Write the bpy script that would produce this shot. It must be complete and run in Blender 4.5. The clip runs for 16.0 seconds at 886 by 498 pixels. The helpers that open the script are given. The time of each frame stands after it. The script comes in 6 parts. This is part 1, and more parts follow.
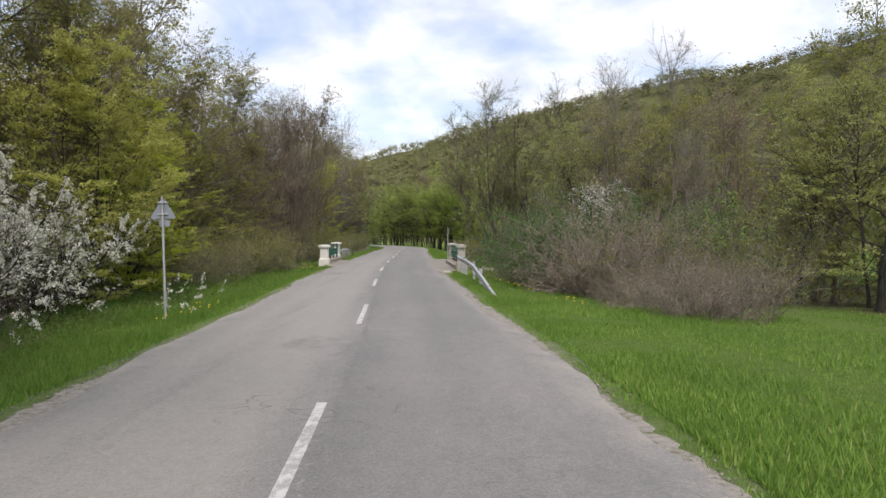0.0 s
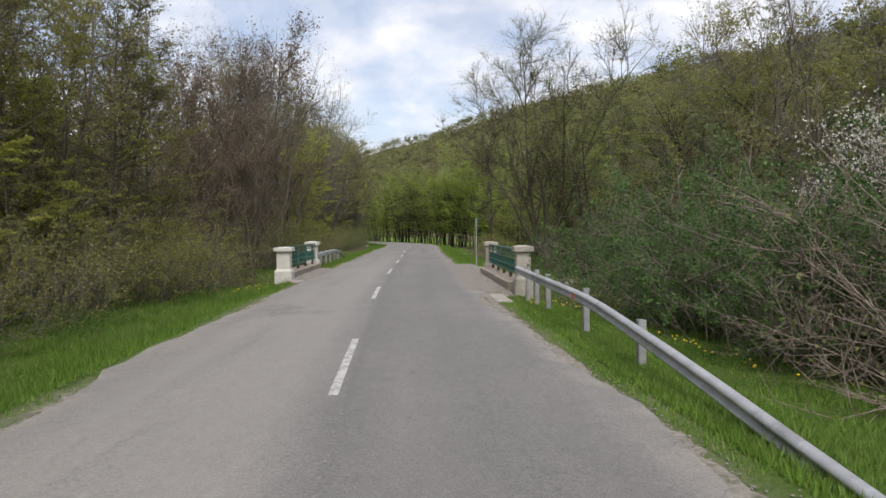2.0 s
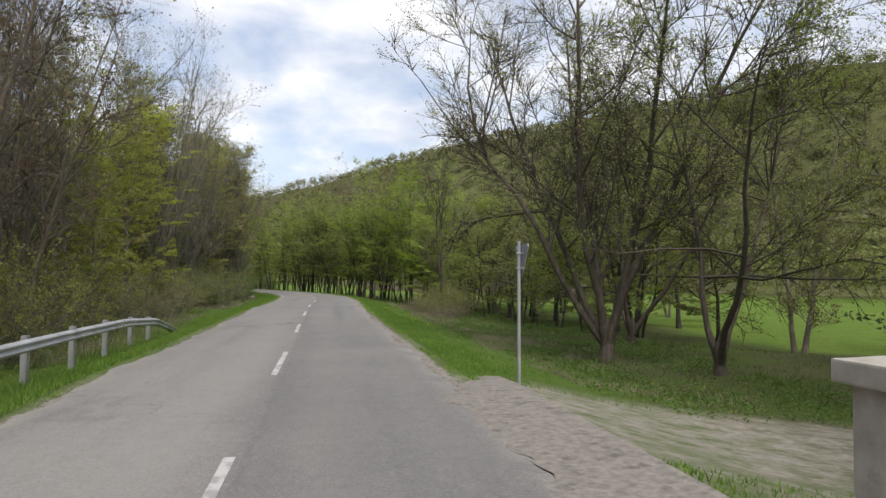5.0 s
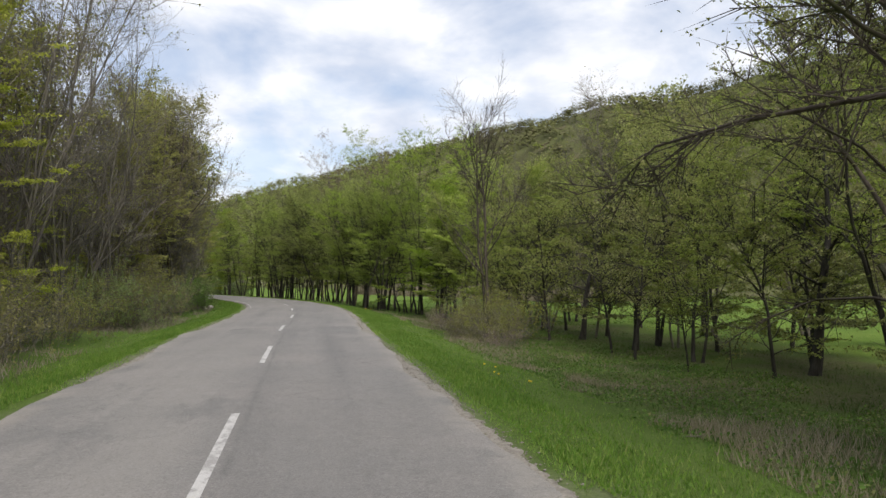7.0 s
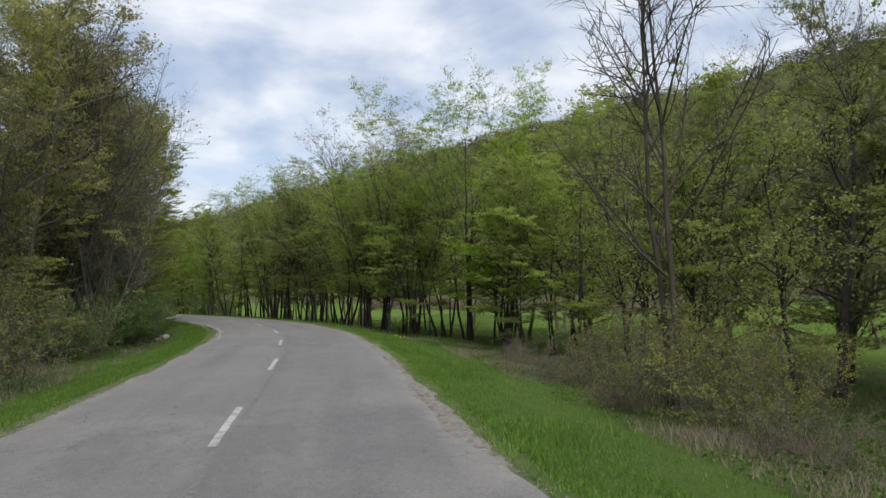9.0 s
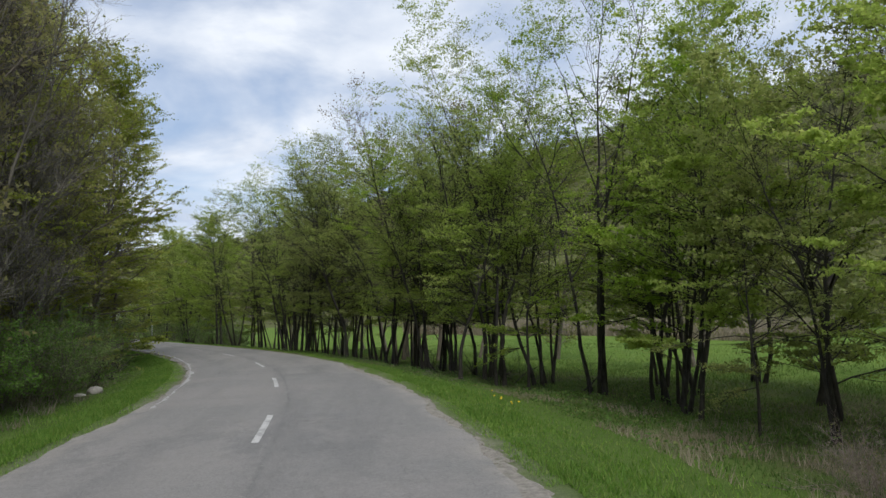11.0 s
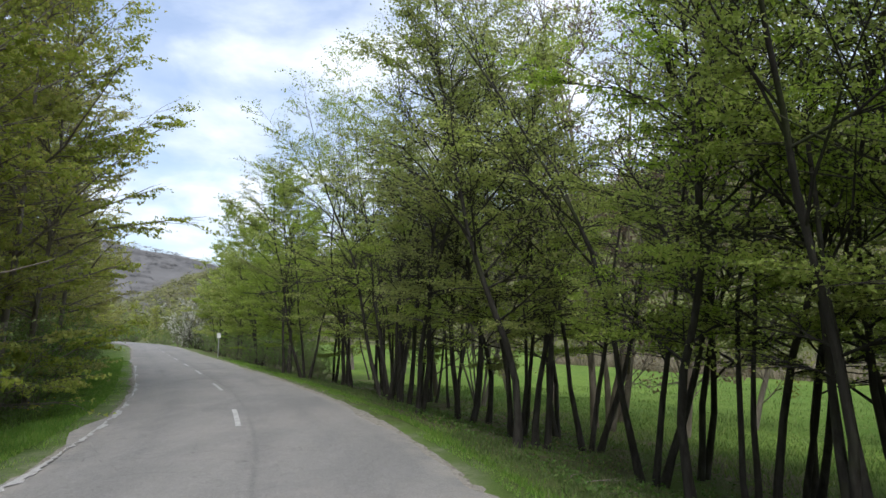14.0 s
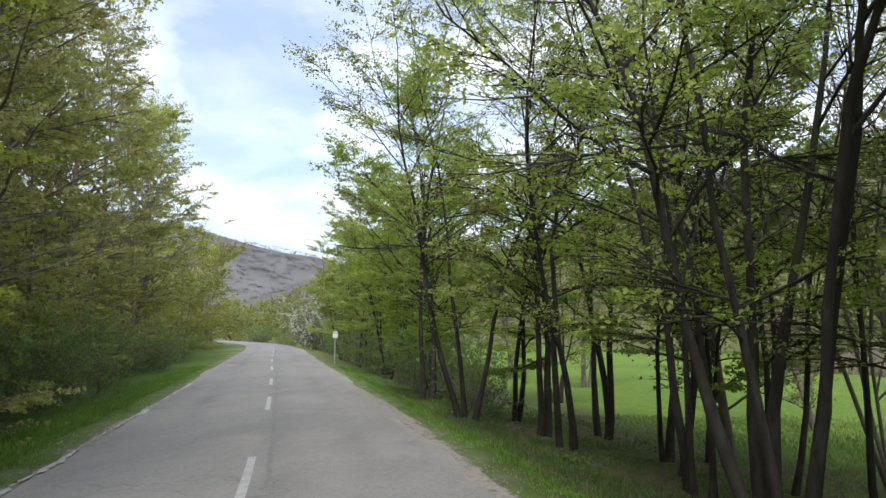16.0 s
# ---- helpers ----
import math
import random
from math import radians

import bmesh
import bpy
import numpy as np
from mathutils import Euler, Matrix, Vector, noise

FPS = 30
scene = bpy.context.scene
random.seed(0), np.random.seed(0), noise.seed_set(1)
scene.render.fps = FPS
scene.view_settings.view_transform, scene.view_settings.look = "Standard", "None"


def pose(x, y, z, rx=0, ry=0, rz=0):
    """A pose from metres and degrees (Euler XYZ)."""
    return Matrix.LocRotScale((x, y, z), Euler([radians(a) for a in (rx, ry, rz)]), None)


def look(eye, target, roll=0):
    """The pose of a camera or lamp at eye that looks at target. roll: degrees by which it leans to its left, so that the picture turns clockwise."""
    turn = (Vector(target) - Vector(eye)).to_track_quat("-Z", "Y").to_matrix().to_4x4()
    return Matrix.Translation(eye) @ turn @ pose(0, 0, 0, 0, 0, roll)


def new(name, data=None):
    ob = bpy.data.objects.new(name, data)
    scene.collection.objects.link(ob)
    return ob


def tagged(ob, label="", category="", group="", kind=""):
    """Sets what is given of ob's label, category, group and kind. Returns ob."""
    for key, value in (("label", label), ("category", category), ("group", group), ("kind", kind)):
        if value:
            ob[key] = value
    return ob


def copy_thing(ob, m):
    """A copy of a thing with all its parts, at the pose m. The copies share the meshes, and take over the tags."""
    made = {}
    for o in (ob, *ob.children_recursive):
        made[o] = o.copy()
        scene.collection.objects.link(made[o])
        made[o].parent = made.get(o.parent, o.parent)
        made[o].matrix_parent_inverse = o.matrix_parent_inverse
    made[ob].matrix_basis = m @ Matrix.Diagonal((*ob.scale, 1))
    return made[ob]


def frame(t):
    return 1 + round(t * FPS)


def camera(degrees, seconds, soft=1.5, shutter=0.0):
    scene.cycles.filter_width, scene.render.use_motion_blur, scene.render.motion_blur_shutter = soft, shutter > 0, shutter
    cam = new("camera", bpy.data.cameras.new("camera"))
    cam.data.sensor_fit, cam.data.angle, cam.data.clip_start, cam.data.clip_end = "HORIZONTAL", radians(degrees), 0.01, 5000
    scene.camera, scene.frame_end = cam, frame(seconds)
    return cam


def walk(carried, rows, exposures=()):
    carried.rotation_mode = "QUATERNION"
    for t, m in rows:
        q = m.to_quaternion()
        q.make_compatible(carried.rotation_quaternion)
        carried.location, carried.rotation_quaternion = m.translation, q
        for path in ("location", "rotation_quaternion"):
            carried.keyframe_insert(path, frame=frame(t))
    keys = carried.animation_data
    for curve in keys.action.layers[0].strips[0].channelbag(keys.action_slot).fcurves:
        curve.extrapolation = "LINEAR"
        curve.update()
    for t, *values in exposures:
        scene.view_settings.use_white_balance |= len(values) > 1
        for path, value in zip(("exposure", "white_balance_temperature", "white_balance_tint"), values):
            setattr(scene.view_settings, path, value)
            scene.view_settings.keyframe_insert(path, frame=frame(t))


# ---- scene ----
cam = camera(62.0, 16.0)
ROWS = [
    (0.0, 5.819, -2.593, 1.458, 0.93, -1.01, -0.18),
    (0.5, 5.504, 1.002, 1.455, 1.33, -1.05, 0.10),
    (1.0, 5.182, 4.644, 1.438, 1.44, -1.19, 0.26),
    (1.5, 4.873, 8.338, 1.405, 1.40, -1.36, 0.32),
    (2.0, 4.615, 11.971, 1.451, 1.28, -1.41, 0.49),
    (2.5, 4.299, 15.609, 1.431, 0.54, -1.37, 0.42),
    (3.0, 4.011, 19.242, 1.445, -1.38, -0.06, -0.35),
    (3.5, 3.708, 22.903, 1.465, -2.75, 0.76, -0.74),
    (3.7, 3.591, 24.361, 1.463, -3.21, 1.10, -0.84),
    (5.8, 2.817, 39.616, 1.429, -7.29, 2.39, -0.20),
    (6.0, 2.745, 41.016, 1.443, -7.43, 2.40, -0.25),
    (6.5, 2.514, 44.505, 1.463, -7.57, 2.29, -0.46),
    (7.0, 2.346, 48.080, 1.459, -7.48, 2.45, -0.13),
    (7.5, 2.214, 51.672, 1.448, -7.39, 2.64, 0.34),
    (8.0, 2.086, 55.241, 1.443, -7.40, 2.62, 0.99),
    (8.5, 1.950, 58.716, 1.461, -7.41, 3.06, 1.22),
    (8.7, 1.890, 60.076, 1.459, -7.41, 3.14, 1.25),
    (10.8, 1.421, 73.426, 1.449, -5.23, 4.95, 1.57),
    (11.0, 1.340, 74.668, 1.452, -4.89, 5.11, 1.56),
    (11.5, 1.120, 77.776, 1.468, -4.16, 5.52, 1.54),
    (12.0, 0.828, 80.853, 1.440, -3.49, 6.08, 1.26),
    (12.5, 0.534, 83.953, 1.446, -2.47, 6.64, 0.62),
    (13.0, 0.254, 87.096, 1.459, -1.29, 6.75, -0.21),
    (13.5, -0.077, 90.214, 1.466, 1.14, 6.54, -1.07),
    (14.0, -0.519, 93.371, 1.486, 4.14, 6.83, -1.03),
    (14.5, -1.207, 96.648, 1.490, 7.49, 6.92, -0.99),
    (15.0, -2.199, 99.984, 1.490, 10.03, 6.87, -1.13),
    (15.5, -3.265, 103.369, 1.440, 12.48, 6.85, -1.27),
    (16.0, -4.494, 106.803, 1.444, 14.31, 6.56, -0.71),
]
EXPOSURE = 0.40
walk(cam, [(t, pose(x, y, z, 90 + pitch, 0, yaw) @ pose(0, 0, 0, 0, 0, -roll)) for t, x, y, z, yaw, pitch, roll in ROWS],
     exposures=[(t, EXPOSURE + stops, kelvin, tint) for t, stops, kelvin, tint in (
         (0.0, 0.0, 6550, 14), (1.0, -0.28, 6550, 12), (2.5, -0.20, 6550, 14), (3.5, -0.31, 6650, 13), (6.0, -0.09, 6550, 12), (7.2, -0.2, 6600, 12), (8.5, -0.42, 6300, 11),
         (11.0, -0.42, 6150, 10), (12.0, -0.38, 6000, 9), (13.0, -0.10, 6000, 12), (14.0, 0.06, 6050, 11), (16.0, 0.28, 6150, 12))])

# ---- sky and sun ----
SUN_ELEVATION, SUN_AZIMUTH = 54.0, 172.0  # degrees above the ground; degrees to the right of +y
world = bpy.data.worlds.new("sky")
scene.world = world
world.use_nodes = True
wn, wl = world.node_tree.nodes, world.node_tree.links
wn.clear()
sky = wn.new("ShaderNodeTexSky")
sky.sky_type, sky.sun_disc = "NISHITA", False
sky.sun_elevation, sky.sun_rotation = radians(SUN_ELEVATION), radians(SUN_AZIMUTH)
sky.air_density, sky.dust_density, sky.ozone_density = 1.0, 1.5, 2.0
bg_sky, bg_cloud = wn.new("ShaderNodeBackground"), wn.new("ShaderNodeBackground")
bg_sky.inputs["Strength"].default_value = 0.14
wl.new(sky.outputs["Color"], bg_sky.inputs["Color"])
coord = wn.new("ShaderNodeTexCoord")
split = wn.new("ShaderNodeSeparateXYZ")
wl.new(coord.outputs["Generated"], split.inputs[0])
up_part = wn.new("ShaderNodeMath")
up_part.operation = "ADD"
up_part.inputs[1].default_value = 0.30
wl.new(split.outputs["Z"], up_part.inputs[0])
up_safe = wn.new("ShaderNodeMath")
up_safe.operation = "MAXIMUM"
up_safe.inputs[1].default_value = 0.05
wl.new(up_part.outputs[0], up_safe.inputs[0])
flat = wn.new("ShaderNodeVectorMath")
flat.operation = "DIVIDE"
wl.new(coord.outputs["Generated"], flat.inputs[0])
both = wn.new("ShaderNodeCombineXYZ")
for k in range(3):
    wl.new(up_safe.outputs[0], both.inputs[k])
wl.new(both.outputs[0], flat.inputs[1])
cloud = wn.new("ShaderNodeTexNoise")
cloud.inputs["Scale"].default_value, cloud.inputs["Detail"].default_value = 2.6, 8.0
cloud.inputs["Roughness"].default_value, cloud.inputs["Distortion"].default_value = 0.55, 0.35
wl.new(flat.outputs[0], cloud.inputs["Vector"])
cover = wn.new("ShaderNodeValToRGB")
cover.color_ramp.elements[0].position, cover.color_ramp.elements[1].position = 0.40, 0.60
cover.color_ramp.elements[0].color = (0.42, 0.42, 0.42, 1)
wl.new(cloud.outputs["Fac"], cover.inputs["Fac"])
tone = wn.new("ShaderNodeTexNoise")
tone.inputs["Scale"].default_value, tone.inputs["Detail"].default_value = 4.0, 7.0
wl.new(flat.outputs[0], tone.inputs["Vector"])
grey = wn.new("ShaderNodeValToRGB")
grey.color_ramp.elements[0].position, grey.color_ramp.elements[1].position = 0.35, 0.62
grey.color_ramp.elements[0].color, grey.color_ramp.elements[1].color = (0.60, 0.67, 0.79, 1), (0.95, 0.97, 1.0, 1)
wl.new(tone.outputs["Fac"], grey.inputs["Fac"])
wl.new(grey.outputs["Color"], bg_cloud.inputs["Color"])
bg_cloud.inputs["Strength"].default_value = 0.99
sky_mix, world_out = wn.new("ShaderNodeMixShader"), wn.new("ShaderNodeOutputWorld")
wl.new(cover.outputs["Color"], sky_mix.inputs["Fac"])
wl.new(bg_sky.outputs[0], sky_mix.inputs[1])
wl.new(bg_cloud.outputs[0], sky_mix.inputs[2])
wl.new(sky_mix.outputs[0], world_out.inputs["Surface"])

sun = new("sun", bpy.data.lights.new("sun", "SUN"))
sun.data.energy, sun.data.angle, sun.data.color = 2.55, radians(28), (1.0, 0.95, 0.88)
az, el = radians(SUN_AZIMUTH), radians(SUN_ELEVATION)
sun.matrix_basis = look((0, 0, 50), Vector((0, 0, 50)) - Vector((math.sin(az) * math.cos(el), math.cos(az) * math.cos(el), math.sin(el))))

# ---- materials ----


def material(name, rough=0.9):
    """A new node material: its tree, its Principled node and a function that adds a node."""
    m = bpy.data.materials.new(name)
    m.use_nodes = True
    t = m.node_tree
    bsdf = t.nodes["Principled BSDF"]
    bsdf.inputs["Roughness"].default_value = rough
    return m, t, bsdf


def noise_node(t, scale, detail=4.0, rough=0.55, vector=None):
    n = t.nodes.new("ShaderNodeTexNoise")
    n.inputs["Scale"].default_value, n.inputs["Detail"].default_value, n.inputs["Roughness"].default_value = scale, detail, rough
    if vector is not None:
        t.links.new(vector, n.inputs["Vector"])
    return n.outputs["Fac"]


def ramp(t, fac, *stops):
    r = t.nodes.new("ShaderNodeValToRGB")
    e = r.color_ramp.elements
    while len(e) < len(stops):
        e.new(0.5)
    for k, (p, c) in enumerate(stops):
        e[k].position = p
        e[k].color = (*c, 1) if len(c) == 3 else c
    t.links.new(fac, r.inputs["Fac"])
    return r.outputs["Color"]


def grey_ramp(t, fac, lo, hi):
    return ramp(t, fac, (lo, (0, 0, 0)), (hi, (1, 1, 1)))


def mix(t, fac, a, b, mode="MIX"):
    n = t.nodes.new("ShaderNodeMix")
    n.data_type, n.blend_type = "RGBA", mode
    for socket, value in ((n.inputs[0], fac), (n.inputs[6], a), (n.inputs[7], b)):
        if isinstance(value, bpy.types.NodeSocket):
            t.links.new(value, socket)
        else:
            socket.default_value = (*value, 1) if isinstance(value, tuple) else value
    return n.outputs[2]


def bump(t, bsdf, height, strength, distance):
    n = t.nodes.new("ShaderNodeBump")
    n.inputs["Strength"].default_value, n.inputs["Distance"].default_value = strength, distance
    t.links.new(height, n.inputs["Height"])
    t.links.new(n.outputs[0], bsdf.inputs["Normal"])


def object_coords(t):
    return t.nodes.new("ShaderNodeTexCoord").outputs["Object"]


def scaled(t, vector, s):
    n = t.nodes.new("ShaderNodeMapping")
    n.inputs["Scale"].default_value = s
    t.links.new(vector, n.inputs["Vector"])
    return n.outputs[0]


def attribute(t, name):
    n = t.nodes.new("ShaderNodeAttribute")
    n.attribute_name = name
    return n.outputs["Fac"]


def object_random(t):
    return t.nodes.new("ShaderNodeObjectInfo").outputs["Random"]


def island_random(t):
    return t.nodes.new("ShaderNodeNewGeometry").outputs["Random Per Island"]


def bark(name, dark, light, moss=None):
    m, t, b = material(name, 0.95)
    v = object_coords(t)
    n1 = noise_node(t, 14, 5, 0.6, scaled(t, v, (1, 1, 0.25)))
    n2 = noise_node(t, 1.6, 3, 0.5, v)
    col = ramp(t, n1, (0.3, dark), (0.7, light))
    col = mix(t, grey_ramp(t, n2, 0.45, 0.65), col, tuple(0.75 * (a + c) / 2 for a, c in zip(dark, light)))
    if moss:
        col = mix(t, grey_ramp(t, noise_node(t, 0.9, 4, 0.6, v), 0.52, 0.64), col, moss)
    t.links.new(col, b.inputs["Base Color"])
    b.inputs["Specular IOR Level"].default_value = 0.2
    bump(t, b, mix(t, 0.5, n1, noise_node(t, 38, 4, 0.7, scaled(t, v, (1, 1, 0.3)))), 0.9, 0.03)
    return m


def leafy(name, dark, light, odd, through_part=0.4):
    """Thin leaves: tint differs from leaf to leaf and from plant to plant; some light passes through."""
    m = bpy.data.materials.new(name)
    m.use_nodes = True
    t = m.node_tree
    t.nodes.clear()
    out, add = t.nodes.new("ShaderNodeOutputMaterial"), t.nodes.new("ShaderNodeMixShader")
    d, tr = t.nodes.new("ShaderNodeBsdfPrincipled"), t.nodes.new("ShaderNodeBsdfTranslucent")
    d.inputs["Roughness"].default_value, d.inputs["Specular IOR Level"].default_value = 0.55, 0.25
    col = ramp(t, island_random(t), (0.0, dark), (0.75, light), (1.0, odd))
    col = mix(t, grey_ramp(t, noise_node(t, 0.55, 3, 0.5, object_coords(t)), 0.4, 0.7), col, mix(t, 0.6, col, dark))
    plant = object_random(t)
    h = t.nodes.new("ShaderNodeHueSaturation")
    for socket, lo, hi in (("Hue", 0.48, 0.512), ("Saturation", 0.8, 1.05), ("Value", 0.8, 1.25)):
        r = t.nodes.new("ShaderNodeMapRange")
        r.inputs["To Min"].default_value, r.inputs["To Max"].default_value = lo, hi
        if socket == "Value":
            w = t.nodes.new("ShaderNodeMath")
            w.operation = "FRACT"
            k = t.nodes.new("ShaderNodeMath")
            k.operation, k.inputs[1].default_value = "MULTIPLY", 7.31
            t.links.new(plant, k.inputs[0])
            t.links.new(k.outputs[0], w.inputs[0])
            t.links.new(w.outputs[0], r.inputs["Value"])
        else:
            t.links.new(plant, r.inputs["Value"])
        t.links.new(r.outputs[0], h.inputs[socket])
    t.links.new(col, h.inputs["Color"])
    t.links.new(h.outputs[0], d.inputs["Base Color"])
    t.links.new(h.outputs[0], tr.inputs["Color"])
    add.inputs["Fac"].default_value = through_part
    t.links.new(d.outputs[0], add.inputs[1])
    t.links.new(tr.outputs[0], add.inputs[2])
    t.links.new(add.outputs[0], out.inputs["Surface"])
    return m


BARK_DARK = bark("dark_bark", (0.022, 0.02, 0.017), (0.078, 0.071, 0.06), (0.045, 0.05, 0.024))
BARK_WILLOW = bark("willow_bark", (0.05, 0.042, 0.034), (0.15, 0.125, 0.10), (0.07, 0.07, 0.035))
BARK_GREY = bark("grey_bark", (0.11, 0.092, 0.074), (0.27, 0.235, 0.195))
BARK_BROWN = bark("brown_bark", (0.09, 0.076, 0.058), (0.20, 0.17, 0.128))
BARK_TWIG = bark("grey_twigs", (0.115, 0.105, 0.082), (0.24, 0.22, 0.178))
BARK_DRY = bark("dry_twigs", (0.15, 0.12, 0.10), (0.36, 0.30, 0.25))
LEAF_FRESH = leafy("fresh_leaves", (0.245, 0.33, 0.048), (0.385, 0.49, 0.074), (0.47, 0.50, 0.12), 0.64)
LEAF_YELLOW = leafy("yellow_green_leaves", (0.29, 0.325, 0.045), (0.465, 0.50, 0.075), (0.51, 0.49, 0.11), 0.55)
LEAF_SPRING = leafy("spring_leaves", (0.26, 0.30, 0.05), (0.43, 0.47, 0.085), (0.47, 0.40, 0.11), 0.57)
LEAF_MIXED = leafy("half_open_leaves", (0.205, 0.25, 0.055), (0.35, 0.40, 0.09), (0.40, 0.375, 0.125), 0.55)
LEAF_OLIVE = leafy("olive_buds", (0.12, 0.14, 0.035), (0.21, 0.23, 0.06), (0.23, 0.21, 0.075), 0.42)
LEAF_BUD = leafy("opening_buds", (0.195, 0.205, 0.047), (0.32, 0.325, 0.078), (0.33, 0.285, 0.1), 0.52)
LEAF_RED = leafy("reddish_buds", (0.17, 0.115, 0.07), (0.26, 0.19, 0.115), (0.21, 0.20, 0.08), 0.4)
LEAF_DEEP = leafy("deep_green_leaves", (0.05, 0.112, 0.028), (0.105, 0.195, 0.045), (0.17, 0.24, 0.07), 0.45)
LEAF_SHRUB = leafy("shrub_leaves", (0.13, 0.215, 0.045), (0.225, 0.345, 0.07), (0.30, 0.36, 0.11), 0.52)


def woods(name, a, c, e, spread):
    """Far woods: patches of kinds of trees, tints that differ a little from tuft to tuft."""
    m, t, b = material(name, 1.0)
    v = object_coords(t)
    col = ramp(t, noise_node(t, 0.11, 5, 0.7, v), (0.36, a), (0.5, c), (0.66, e))
    shade = ramp(t, island_random(t), (0.0, (1 - spread,) * 3), (1.0, (1 + spread,) * 3))
    t.links.new(mix(t, 1.0, col, shade, "MULTIPLY"), b.inputs["Base Color"])
    b.inputs["Specular IOR Level"].default_value = 0.0
    return m


WOODS_HILL = woods("hillside_woods", (0.12, 0.118, 0.06), (0.14, 0.148, 0.058), (0.15, 0.13, 0.085), 0.12)
# bare woods whose grey also holds the haze of distance, painted in
WOODS_FAR = woods("hazy_bare_far_woods", (0.135, 0.131, 0.13), (0.148, 0.145, 0.137), (0.145, 0.136, 0.133), 0.10)
BLOSSOM = leafy("white_blossom", (0.52, 0.52, 0.44), (0.76, 0.75, 0.67), (0.42, 0.46, 0.25), 0.35)


def asphalt():
    m, t, b = material("worn_asphalt", 0.85)
    v = object_coords(t)
    fine = noise_node(t, 65, 3, 0.75, v)
    broad = noise_node(t, 0.35, 4, 0.6, v)
    along = noise_node(t, 0.8, 4, 0.6, scaled(t, v, (1.6, 0.10, 1)))
    lat = attribute(t, "lateral")
    col = ramp(t, along, (0.34, (0.14, 0.134, 0.128)), (0.66, (0.215, 0.203, 0.19)))
    col = mix(t, grey_ramp(t, broad, 0.45, 0.68), col, (0.26, 0.235, 0.215))
    drift = t.nodes.new("ShaderNodeMath")
    drift.operation = "MULTIPLY_ADD"
    drift.inputs[1].default_value = 0.07
    t.links.new(noise_node(t, 0.9, 6, 0.7, scaled(t, v, (1, 0.35, 1))), drift.inputs[0])
    t.links.new(lat, drift.inputs[2])
    lat_wavy = drift.outputs[0]
    lane = mix(t, 1.0, ramp(t, lat_wavy, (0.53, (0, 0, 0)), (0.552, (0.95, 0.95, 0.95)), (0.64, (0.65, 0.65, 0.65)), (0.94, (0.75, 0.75, 0.75)), (1.0, (0, 0, 0))), grey_ramp(t, noise_node(t, 0.25, 5, 0.65, scaled(t, v, (1.5, 0.4, 1))), 0.3, 0.6), "MULTIPLY")
    # the darker lane fades out where the road is all one grey, past the bridge
    spot_y = t.nodes.new("ShaderNodeSeparateXYZ")
    t.links.new(v, spot_y.inputs[0])
    fade = t.nodes.new("ShaderNodeMapRange")
    for name, value in (("From Min", 38.0), ("From Max", 70.0), ("To Min", 1.0), ("To Max", 0.12)):
        fade.inputs[name].default_value = value
    t.links.new(spot_y.outputs["Y"], fade.inputs["Value"])
    lane = mix(t, fade.outputs[0], (0, 0, 0), lane)
    left = mix(t, fade.outputs[0], (0, 0, 0), ramp(t, lat_wavy, (0.07, (0, 0, 0)), (0.18, (0.8, 0.8, 0.8)), (0.44, (0.8, 0.8, 0.8)), (0.5, (0, 0, 0))))
    col = mix(t, left, col, (0.315, 0.292, 0.26))
    col = mix(t, lane, col, (0.088, 0.084, 0.081))
    # the worn, darker strip right of the centre line and the wheel paths
    strip = ramp(t, lat, (0.47, (0, 0, 0)), (0.525, (0.75, 0.75, 0.75)), (0.56, (0.55, 0.55, 0.55)), (0.62, (0, 0, 0)))
    strip = mix(t, 1.0, strip, grey_ramp(t, noise_node(t, 0.5, 5, 0.65, scaled(t, v, (2, 0.25, 1))), 0.38, 0.62), "MULTIPLY")
    col = mix(t, strip, col, (0.07, 0.068, 0.068))
    wander = t.nodes.new("ShaderNodeMath")
    wander.operation = "MULTIPLY_ADD"
    wander.inputs[1].default_value = 0.03
    t.links.new(noise_node(t, 1.1, 5, 0.7, v), wander.inputs[0])
    t.links.new(lat, wander.inputs[2])
    seam = ramp(t, wander.outputs[0], (0.530, (0, 0, 0)), (0.536, (1, 1, 1)), (0.541, (1, 1, 1)), (0.549, (0, 0, 0)))
    seam = mix(t, 1.0, seam, grey_ramp(t, noise_node(t, 0.9, 5, 0.7, v), 0.38, 0.55), "MULTIPLY")
    col = mix(t, seam, col, (0.075, 0.072, 0.07))
    wheel = ramp(t, lat, (0.14, (0, 0, 0)), (0.22, (1, 1, 1)), (0.30, (0, 0, 0)), (0.68, (0, 0, 0)), (0.76, (1, 1, 1)), (0.84, (0, 0, 0)))
    wheel = mix(t, 1.0, wheel, grey_ramp(t, noise_node(t, 0.4, 5, 0.65, scaled(t, v, (1.6, 0.12, 1))), 0.42, 0.62), "MULTIPLY")
    col = mix(t, mix(t, 0.9, (0, 0, 0), wheel), col, (0.082, 0.079, 0.08))
    patch = grey_ramp(t, noise_node(t, 0.16, 6, 0.7, scaled(t, v, (1.5, 0.7, 1))), 0.56, 0.62)
    col = mix(t, mix(t, 0.75, (0, 0, 0), patch), col, (0.098, 0.095, 0.096))
    edge = ramp(t, lat, (0.0, (1, 1, 1)), (0.07, (0, 0, 0)), (0.93, (0, 0, 0)), (1.0, (1, 1, 1)))
    edge = mix(t, 1.0, edge, grey_ramp(t, noise_node(t, 1.3, 5, 0.65, v), 0.4, 0.6), "MULTIPLY")
    col = mix(t, edge, col, (0.36, 0.32, 0.265))
